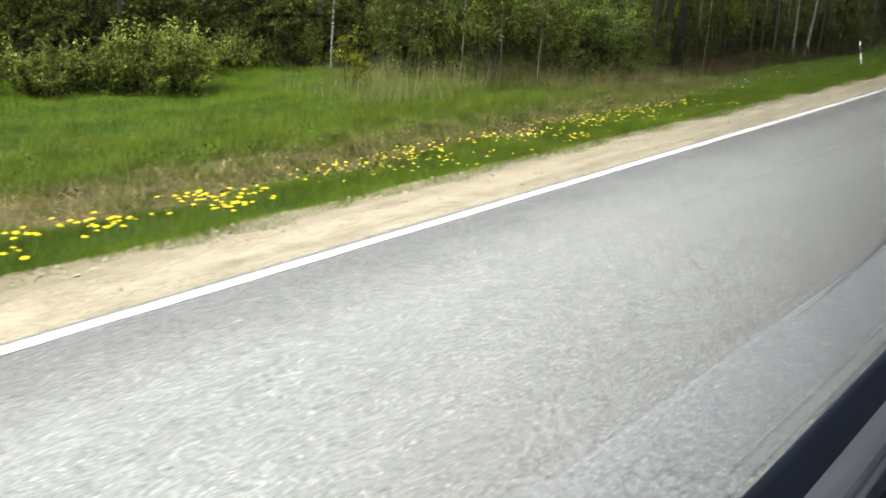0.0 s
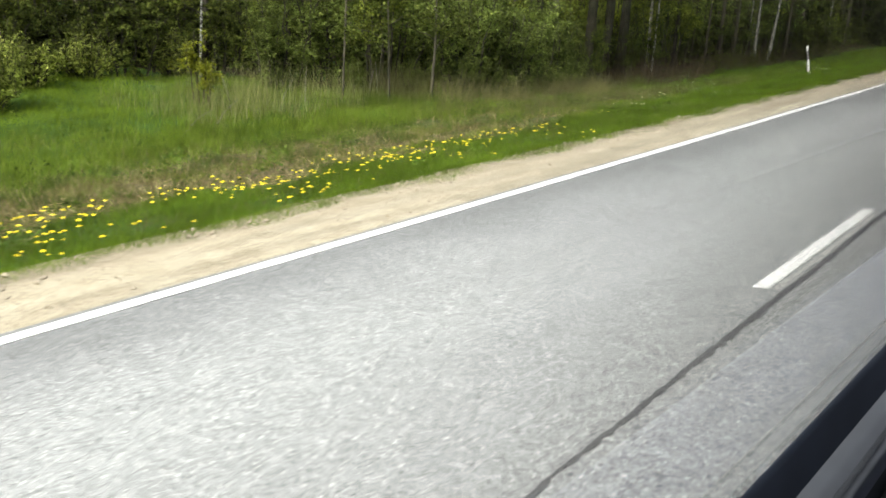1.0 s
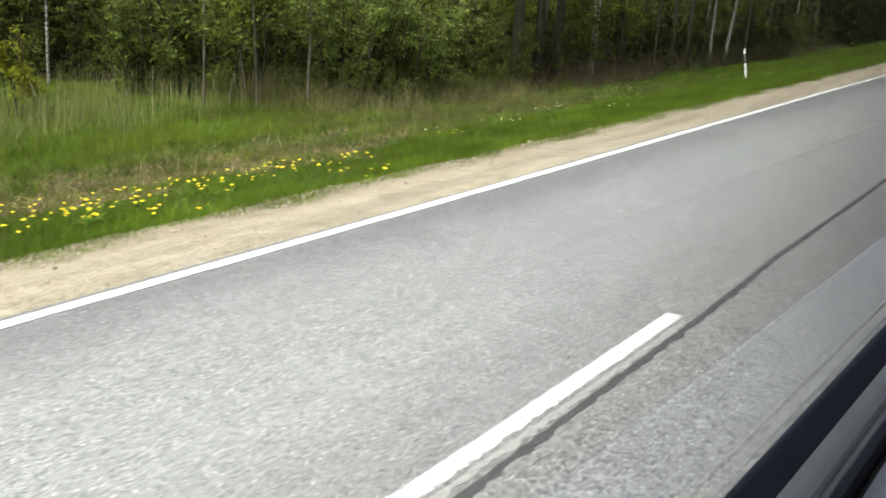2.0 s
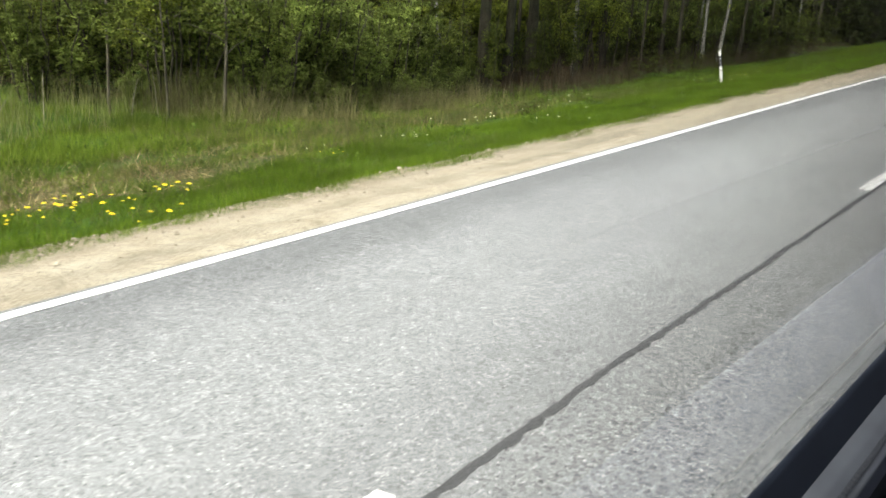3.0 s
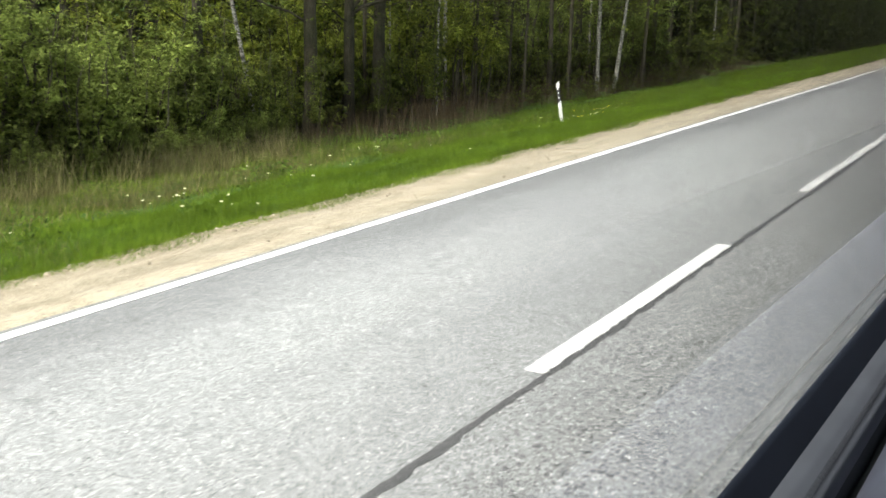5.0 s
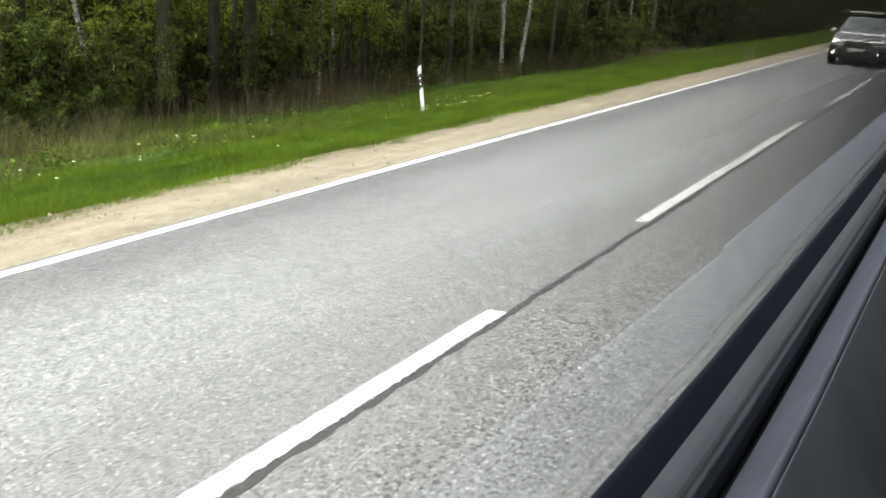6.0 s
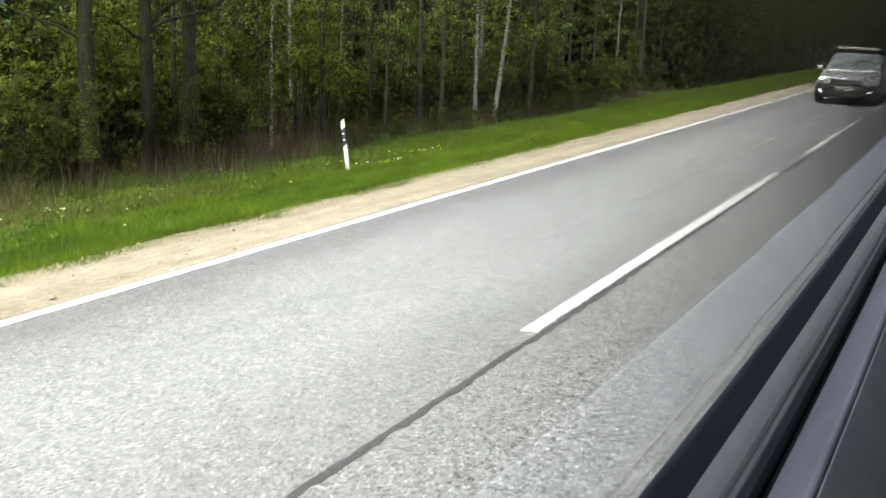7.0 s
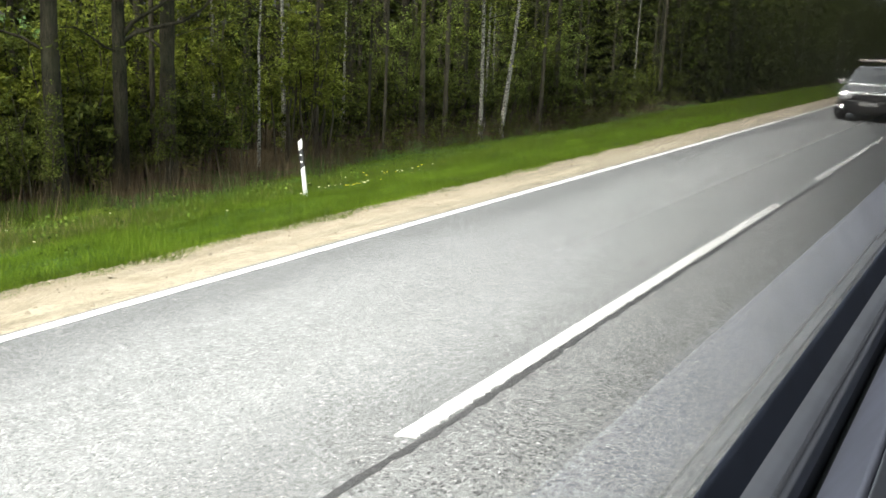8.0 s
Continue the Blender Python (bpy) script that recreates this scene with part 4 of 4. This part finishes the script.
def dry_zone(x, y):
    """The strip of flattened straw below the verge, in the first stretch."""
    half = np.interp(x, (5, 12, 17, 23, 27), (2.3, 2.2, 2.7, 2.2, 0.8))
    return (x < 26 + 2 * np.sin(y * 2)) & (np.abs(y - np.interp(x, (5, 13, 18, 25), (11.4, 11.5, 12.0, 11.9))) < half * (1 + 0.35 * wave(x, y, 0.7)) + g.normal(0, 0.12, len(x)))


p = field(390000, 3, 62, 6.75, 10.2, lambda x, y: ragged(x, y) & (~dry_zone(x, y) | (g.random(len(x)) < 0.12)))
p[:, 2] = np.maximum(p[:, 2], np.interp(p[:, 1], (6.6, 7.3, 7.7, 7.75), (-0.06, -0.145, -0.26, -9.0)))
hh = g.uniform(0.05, 0.16, len(p)) * np.interp(p[:, 1], (6.95, 7.5), (0.45, 1.0)) * (1 + 0.45 * wave(p[:, 0], p[:, 1], 1.3) + 0.25 * wave(p[:, 0], p[:, 1], 3.1))
blade_field("verge_grass", p, hh, g.uniform(0.0018, 0.0036, len(p)), VERGE, g, 0.45, label="fresh green verge grass beside the shoulder", simple=True)
# the darker SLOPE green stands in for the dimmer light on the far verge
p = field(50000, 61, 140, 7.2, 12.5, ragged)
blade_field("far_verge_grass", p, g.uniform(0.12, 0.24, len(p)), g.uniform(0.008, 0.015, len(p)), SLOPE, g, label="green verge grass farther along the road", simple=True)
p = field(400000, 2, 42, 9.8, 26.5, lambda x, y: (~dry_zone(x, y) | (g.random(len(x)) < np.interp(y, (9.8, 10.8, 12.2, 14.2), (0.04, 0.1, 0.28, 0.7)) + 0.75 * wave(x + 0.7, y, 1.9) + 0.35 * wave(x, y + 0.4, 4.0))) & (y < np.interp(x, (0, 26, 30, 42), (27, 26, 19.5, 18))) & (g.random(len(x)) < 1.15 - 0.035 * (y - 10)))
hh = np.interp(p[:, 1], (10, 12.5, 14, 15, 17, 26), (0.12, 0.15, 0.28, 0.34, 0.2, 0.14)) * np.interp(p[:, 0], (26, 30), (1, 0.48)) * g.uniform(0.5, 1.25, len(p)) * (1 + 0.3 * wave(p[:, 0], p[:, 1], 0.5) + 0.45 * wave(p[:, 0], p[:, 1], 2.2))
blade_field("meadow_grass", p, hh, g.uniform(0.003, 0.006, len(p)), MEADOW, g, 0.4, label="tall soft green meadow grass", simple=True)
p = field(70000, 2, 27, 17.0, 26.5, lambda x, y: g.random(len(x)) < np.interp(y, (19, 22.5), (0.15, 1.0)) * (0.75 + 0.5 * wave(x, y, 0.45)))
blade_field("bright_lawn_grass", p, g.uniform(0.1, 0.24, len(p)), g.uniform(0.004, 0.007, len(p)), LAWN, g, 0.45, label="short green grass before the wood, coloured brighter as if lit", simple=True)
p = field(190000, 36, 75, 10.0, 19.5, lambda x, y: y < np.interp(x, (36, 40, 46, 55, 75), (17.6, 17.1, 16.9, 18.8, 18.3)))
p = p[(g.random(len(p)) < 0.95 - 0.25 * (wave(p[:, 0], p[:, 1], 0.55) > 0.1))]
blade_field("slope_grass", p, np.interp(p[:, 1], (10, 13, 15, 19), (0.15, 0.18, 0.12, 0.1)) * g.uniform(0.5, 1.3, len(p)) * (1 + 0.35 * wave(p[:, 0], p[:, 1], 0.8) + 0.3 * wave(p[:, 0], p[:, 1], 2.1)), g.uniform(0.003, 0.006, len(p)), SLOPE, g, 0.4, label="green grass on the slope below the road", simple=True)
# dimmer light farther on is put into the colour here as well
p = field(46000, 75, 150, 12.0, 17.2)
blade_field("far_slope_grass", p, g.uniform(0.2, 0.45, len(p)), g.uniform(0.008, 0.016, len(p)), SLOPE, g, 0.35, label="green grass before the far wood", simple=True)
p = field(34000, 2, 28, 8.6, 15.0, lambda x, y: dry_zone(x, y) & (g.random(len(x)) < np.interp(y, (9.8, 10.8, 12.5, 14.6), (0.75, 0.55, 0.25, 0.0)) + 0.7 * wave(x, y, 4.3) + 0.5 * wave(x, y, 1.1)))
blade_field("dry_straw", p + (0, 0, 0.03), g.uniform(0.12, 0.36, len(p)), g.uniform(0.003, 0.008, len(p)), STRAW, g, 0.7, label="flattened pale straw below the verge", category="straw", flat=True)
p = field(46000, 3, 30, 9.4, 14.8, lambda x, y: dry_zone(x, y) & (wave(x, y, 3.4) + 0.5 * wave(x, y, 0.9) + g.normal(0, 0.2, len(x)) > 0.35))
blade_field("straw_tufts", p, g.uniform(0.08, 0.26, len(p)), g.uniform(0.002, 0.005, len(p)), STRAW, g, 0.75, label="matted tufts of pale dead grass", category="straw", simple=True)
p = field(26000, 3, 46, 10.0, 18, lambda x, y: g.random(len(x)) < (0.4 + 0.5 * wave(x, y, 0.8)) * np.interp(x, (3, 26, 34), (1, 1, 0.3)))
blade_field("dead_grass", p, g.uniform(0.12, 0.4, len(p)), g.uniform(0.002, 0.004, len(p)), STRAW, g, 0.45, label="dead straw-coloured stems among the grass", category="grass", simple=True)
p = field(32000, 26, 39, 10.8, 18, lambda x, y: g.random(len(x)) < 0.45 + 0.55 * wave(x, y, 0.6))
blade_field("brown_grass", p, g.uniform(0.12, 0.42, len(p)), g.uniform(0.003, 0.005, len(p)), BROWN_GRASS, g, 0.5, label="olive-brown withered grass on the slope", category="grass", simple=True)
p = field(16000, 26.5, 42, 15.4, 18.2, lambda x, y: (y > np.interp(x, (26, 30, 36, 42), (16.6, 15.6, 15.8, 16.2))) & (g.random(len(x)) < 0.6 + 0.5 * wave(x, y, 0.9)))
blade_field("foot_grass", p, g.uniform(0.25, 0.7, len(p)) * (1 + 0.3 * wave(p[:, 0], p[:, 1], 0.8)), g.uniform(0.003, 0.006, len(p)), SLOPE, g, 0.25, label="taller green grass at the foot of the thicket", simple=True)
p = field(46000, 3, 27, 7.7, 15.0, lambda x, y: g.random(len(x)) < 0.5 + 0.6 * wave(x, y, 1.4))
blade_field("olive_grass", p, g.uniform(0.06, 0.22, len(p)), g.uniform(0.002, 0.005, len(p)), BROWN_GRASS, g, 0.6, label="short olive-brown grass among the straw", simple=True)
p = field(25000, 28.5, 39.6, 15.3, 19.2, lambda x, y: (y > np.interp(x, (27, 30, 36, 42), (16.8, 15.3, 15.45, 16.1))) & (g.random(len(x)) < 0.55 + 0.5 * wave(x, y, 1.2)))
blade_field("withered_stalks", p, g.uniform(0.3, 1.15, len(p)) * (1 + 0.3 * wave(p[:, 0], p[:, 1], 0.8)), g.uniform(0.003, 0.006, len(p)), WITHERED, g, 0.3, label="withered olive-brown stalks before the thicket", category="stalks", simple=True)
p = field(7000, 21.2, 31, 17.2, 21.5, lambda x, y: g.random(len(x)) < 0.5 + 0.5 * wave(x, y, 0.9))
blade_field("dry_reeds", p, g.uniform(0.4, 1.25, len(p)) * (1 + 0.3 * wave(p[:, 0], p[:, 1], 0.6)), g.uniform(0.002, 0.005, len(p)), REED, g, 0.16, label="stand of tall dry olive-brown reeds", category="reeds", simple=True)
p = field(34000, 27, 88, 16.2, 21.5, lambda x, y: (y > np.array([edge_of_wood(v) for v in x]) - np.interp(x, (34, 38, 50, 54), (0.9, 1.6, 1.5, 0.9))) & (g.random(len(x)) < np.interp(x, (38, 46, 58, 75, 88), (0.5, 1.0, 0.7, 0.5, 0.3))))
blade_field("brown_stalks", p, g.uniform(0.25, 1.25, len(p)) * (1 + 0.45 * wave(p[:, 0], p[:, 1], 1.1)), g.uniform(0.002, 0.006, len(p)), STALK, g, 0.16, label="dead brown stalks at the foot of the trees", category="stalks", simple=True)

# tussocks with bare earth between them
k = 190
at = np.stack([g.uniform(8, 26, k), 9.4 + 5.2 * g.random(k) ** 0.9], 1)
many = g.integers(45, 150, k)
wide = np.repeat(g.uniform(0.07, 0.2, k), many)[:, None]
tall = np.repeat(g.uniform(0.1, 0.3, k), many)
at = np.repeat(at, many, 0) + g.normal(size=(many.sum(), 2)) * wide * np.array([1.5, 1.0])
p = np.column_stack([at, ground_z(at[:, 0], at[:, 1])])
blade_field("tussocks", p, tall * g.uniform(0.5, 1.2, len(p)), g.uniform(0.003, 0.006, len(p)), HERB, g, 0.6, label="uneven olive tussocks on the bare earth", category="grass", simple=True)


# broad-leaved herbs, nettle-like clumps among the grass
c, sz = [], []
for _ in range(420):
    x, y = g.uniform(3, 64), g.uniform(7.8, 17.5)
    if y < 9.8 and g.random() < 0.6 or (x < 27 and abs(y - 11.2) < 1.3 and g.random() < 0.6):
        continue
    h, w = g.uniform(0.08, 0.35) * (0.5 if y < 9.8 else 1), g.uniform(0.08, 0.28)
    n = int(g.integers(25, 60))
    q = np.stack([x + g.normal(0, w, n), y + g.normal(0, w, n), g.random(n) * h + 0.04], 1)
    q[:, 2] += ground_z(q[:, 0], q[:, 1])
    c.append(q)
    sz.append(g.uniform(0.03, 0.075, n))
c, sz = np.concatenate(c), np.concatenate(sz)
tagged(leaf_mesh("herb_clumps", c, sz, HERB, g, narrow=0.6), "dark green broad-leaved herbs among the grass", "herbs", kind="stuff")


def build_dandelion(name, petal, label):
    plant = new(name)
    v, f = tube([(0, 0, -0.03), (0.004, 0, 0.05), (0.012, 0.003, 0.13)], (0.003, 0.003, 0.0025), 5)
    mesh_ob("stem", v, f, STEM, plant)
    bm = bmesh.new()
    for ring, (n, rad, z) in enumerate(((12, 0.026, 0.132), (9, 0.017, 0.138), (6, 0.009, 0.142))):
        for k in range(n):
            a = 2 * math.pi * (k + 0.3 * ring) / n
            c, s = math.cos(a), math.sin(a)
            w = rad * 0.32
            q = [(-s * w * 0.4, c * w * 0.4, z), (c * rad - s * w, s * rad + c * w, z + 0.006), (c * rad + s * w, s * rad - c * w, z + 0.006), (s * w * 0.4, -c * w * 0.4, z)]
            bm.faces.new([bm.verts.new((0.012 + x, 0.003 + y, h)) for x, y, h in q])
    part("flower_head", bm, petal, plant)
    return tagged(plant, label, "flower", group=label.split(" with")[0] + "s")


yellow = build_dandelion("dandelion", PETAL, "yellow dandelion with an open flower head in the verge")
pale = build_dandelion("pale_flower", PALE_PETAL, "small pale white flower in the grass")
spots = []
for cx, cy, k in ((8.45, 9.0, 20), (8.3, 8.4, 22), (7.95, 7.9, 14), (6.95, 8.5, 22), (6.75, 8.0, 8), (6.3, 8.6, 8), (5.8, 8.0, 5), (21.2, 9.0, 9), (24.6, 9.3, 4), (42.2, 10.0, 6), (43.6, 10.4, 5), (45.6, 10.8, 3)):
    spots += [(cx + pick.gauss(0, 0.2), cy + pick.gauss(0, 0.22)) for _ in range(k)]
while len(spots) < 288:
    x = 9.6 + 11.0 * pick.random() ** 1.1
    if math.sin(x * 2.3) + math.sin(x * 4.1 + 1) + pick.uniform(-0.9, 0.9) < 0.1:
        continue
    y = 9.05 + 0.2 * math.sin(x * 1.1) + pick.gauss(0, 0.28) if pick.random() < 0.5 else pick.uniform(7.3, 9.1)
    spots.append((x, y))
for n, (x, y) in enumerate(spots):
    m = Matrix.Translation((x, y, gz(x, y))) @ Matrix.Rotation(pick.uniform(0, 6.28), 4, "Z") @ Matrix.Rotation(pick.uniform(0, 0.25), 4, "X")
    k = pick.uniform(0.85, 1.2) if x < 9.2 else pick.uniform(0.65, 1.1)
    yellow.scale = (k, k, k)
    if n:
        copy_thing(yellow, m)
yellow.matrix_basis = Matrix.Translation((9.0, 8.7, gz(9.0, 8.7)))
# the many more behind them, joined
verts, faces = [], []
for _ in range(150):
    x = 10.2 + 9.5 * pick.random()
    y = 8.95 + 0.2 * math.sin(x * 1.1) + pick.gauss(0, 0.42)
    z, rad = gz(x, y) + pick.uniform(0.09, 0.17), pick.uniform(0.014, 0.028)
    k = len(verts)
    verts += [(x + rad * math.cos(a), y + rad * math.sin(a), z + pick.uniform(-0.003, 0.003)) for a in (2 * math.pi * i / 9 for i in range(9))]
    verts += [(x, y, z + 0.008), (x, y, z - 0.012)]
    for i in range(9):
        j = (i + 1) % 9
        faces += [(k + i, k + j, k + 9), (k + j, k + i, k + 10)]
tagged(mesh_ob("far_dandelions", verts, faces, PETAL), "many yellow dandelion heads along the straw", "flowers", kind="stuff")
spots = [(pick.uniform(24, 36), pick.uniform(8.6, 12.5)) for _ in range(12)] + [(cx + pick.gauss(0, 0.3), cy + pick.gauss(0, 0.3)) for cx, cy, k in ((30.0, 10.7, 8), (28.8, 8.1, 4), (31.7, 9.9, 3), (35.6, 12.2, 3), (42.2, 10.9, 5), (41.4, 9.7, 9), (44.6, 10.5, 9), (26.0, 9.6, 4)) for _ in range(k)] + [(pick.uniform(33, 42), pick.uniform(8.0, 16.5)) for _ in range(9)]
for n, (x, y) in enumerate(spots):
    m = Matrix.Translation((x, y, gz(x, y) + 0.04)) @ Matrix.Rotation(pick.uniform(0, 6.28), 4, "Z") @ Matrix.Rotation(pick.uniform(0, 0.3), 4, "X")
    k = pick.uniform(0.6, 0.95)
    pale.scale = (k, k, k)
    if n:
        copy_thing(pale, m)
pale.matrix_basis = Matrix.Translation((31.2, 9.1, gz(31.2, 9.1)))


# ---- the oncoming car ----
def build_car(x, y):
    """A silver estate with a dark bumper, lit lamps and a light bar; its nose points to -x."""
    car = new("car")

    def loft(name, sections, material, label="", smooth=True, bevel=0.0):
        """Skins closed outlines (y half-widths and heights) set along x."""
        bm = bmesh.new()
        rings = []
        for sx, half, z0, z1, tuck in sections:
            ring = []
            for py, pz in ((-half, z0), (half, z0), (half, z0 + (z1 - z0) * 0.6), (half - tuck, z1), (-half + tuck, z1), (-half, z0 + (z1 - z0) * 0.6)):
                ring.append(bm.verts.new((sx, py, pz)))
            rings.append(ring)
        for a, b in zip(rings, rings[1:]):
            for k in range(6):
                bm.faces.new((a[k], a[(k + 1) % 6], b[(k + 1) % 6], b[k]))
        bm.faces.new(rings[0][::-1]), bm.faces.new(rings[-1])
        bmesh.ops.bevel(bm, geom=bm.edges[:], offset=0.025, segments=2, affect="EDGES", profile=0.5)
        return part(name, bm, material, car, label, smooth)

    loft("body", [(0.12, 0.80, 0.42, 0.82, 0.10), (0.25, 0.88, 0.34, 0.90, 0.10), (1.25, 0.91, 0.30, 1.02, 0.06), (3.6, 0.91, 0.30, 1.04, 0.06), (4.45, 0.88, 0.34, 1.02, 0.08), (4.6, 0.82, 0.42, 0.95, 0.1)], CAR_SILVER, "silver painted body")
    loft("bumper", [(0.0, 0.72, 0.30, 0.60, 0.06), (0.10, 0.87, 0.22, 0.64, 0.05), (0.35, 0.915, 0.22, 0.60, 0.03), (0.55, 0.915, 0.24, 0.5, 0.03)], CAR_DARK, "dark grey front bumper")
    loft("cabin", [(1.15, 0.80, 0.95, 1.04, 0.06), (1.95, 0.76, 0.98, 1.50, 0.12), (2.5, 0.76, 0.98, 1.56, 0.13), (3.7, 0.75, 0.98, 1.53, 0.13), (4.4, 0.72, 0.98, 1.1, 0.1)], CAR_SILVER, "silver roof and pillars")

    def plate(name, quad, material, thick=0.012, label=""):
        bm = bmesh.new()
        q = [Vector(v) for v in quad]
        nrm = (q[1] - q[0]).cross(q[3] - q[0]).normalized() * thick
        a, b = [bm.verts.new(v) for v in q], [bm.verts.new(v + nrm) for v in q]
        bm.faces.new(a[::-1]), bm.faces.new(b)
        for k in range(4):
            bm.faces.new((a[k], a[(k + 1) % 4], b[(k + 1) % 4], b[k]))
        return part(name, bm, material, car, label)

    plate("windscreen", [(1.20, 0.70, 1.05), (1.20, -0.70, 1.05), (1.90, -0.58, 1.475), (1.90, 0.58, 1.475)], CAR_GLASS, 0.03, "sloping windscreen reflecting the sky")
    for s in (-1, 1):
        quad = [(1.45, s * 0.80, 1.06), (3.9, s * 0.80, 1.06), (3.6, s * 0.70, 1.45), (2.0, s * 0.70, 1.45)]
        plate("side_window", quad if s < 0 else quad[::-1], CAR_GLASS, 0.02)
        bm = box(bmesh.new(), (1.42, s * 0.98 - 0.09, 1.0), (1.55, s * 0.98 + 0.09, 1.14), 0.03)
        part("mirror", bm, CAR_SILVER, car, "silver door mirror")
        bm = bmesh.new()
        bmesh.ops.create_uvsphere(bm, u_segments=14, v_segments=8, radius=1, matrix=Matrix.Translation((0.2, s * 0.69, 0.79)) @ Matrix.Rotation(radians(-14 * s), 4, "X") @ Matrix.Diagonal((0.12, 0.13, 0.06, 1)))
        part("headlight", bm, LAMP_ON if s > 0 else REFLECTOR, car, "clear headlight", smooth=True)
        bm = bmesh.new()
        bmesh.ops.create_cone(bm, cap_ends=True, segments=16, radius1=0.06, radius2=0.05, depth=0.06, matrix=Matrix.Translation((0.03, s * 0.70, 0.42)) @ Matrix.Rotation(radians(-90), 4, "Y"))
        part("fog_lamp", bm, LAMP_ON, car, "lit round fog lamp")
        for wx in (0.85, 3.6):
            bm = bmesh.new()
            bmesh.ops.create_cone(bm, cap_ends=True, segments=24, radius1=0.34, radius2=0.34, depth=0.22, matrix=Matrix.Translation((wx, s * 0.81, 0.34)) @ Matrix.Rotation(radians(90), 4, "X"))
            bmesh.ops.bevel(bm, geom=[e for e in bm.edges if len(e.link_faces) == 2 and e.calc_face_angle() > 1], offset=0.03, segments=2, affect="EDGES", profile=0.5)
            wheel = part("wheel", bm, TYRE, car, "black tyre")
            bm = bmesh.new()
            bmesh.ops.create_cone(bm, cap_ends=True, segments=16, radius1=0.21, radius2=0.19, depth=0.03, matrix=Matrix.Translation((wx, s * 0.925, 0.34)) @ Matrix.Rotation(radians(90), 4, "X"))
            part("rim", bm, RIM, wheel, "alloy rim")
    part("lower_intake", box(bmesh.new(), (-0.012, -0.5, 0.27), (0.05, 0.5, 0.40), 0.02), TYRE, car, "black lower air intake")
    for k in range(3):
        bm = box(bmesh.new(), (0.06, -0.45, 0.655 + 0.05 * k), (0.14, 0.45, 0.685 + 0.05 * k), 0.008)
        part("grille_bar", bm, CAR_DARK, car, "dark grille bar")
    part("number_plate", box(bmesh.new(), (-0.02, -0.26, 0.46), (0.01, 0.26, 0.57), 0.005), OLD_PAINT, car, "plain pale number plate")
    for s in (-0.45, 0.45):
        part("bar_foot", box(bmesh.new(), (2.30, s - 0.05, 1.53), (2.42, s + 0.05, 1.685), 0.01), CAR_DARK, car)
    part("light_bar", box(bmesh.new(), (2.22, -0.66, 1.675), (2.50, 0.66, 1.75), 0.03), BAR_LENS, car, "pale light bar on the roof")
    car.matrix_basis = Matrix.Translation((x, y, 0.0))
    return tagged(car, "silver car with lit fog lamps and a roof light bar", "car")


build_car(CAR_X, 3.95)
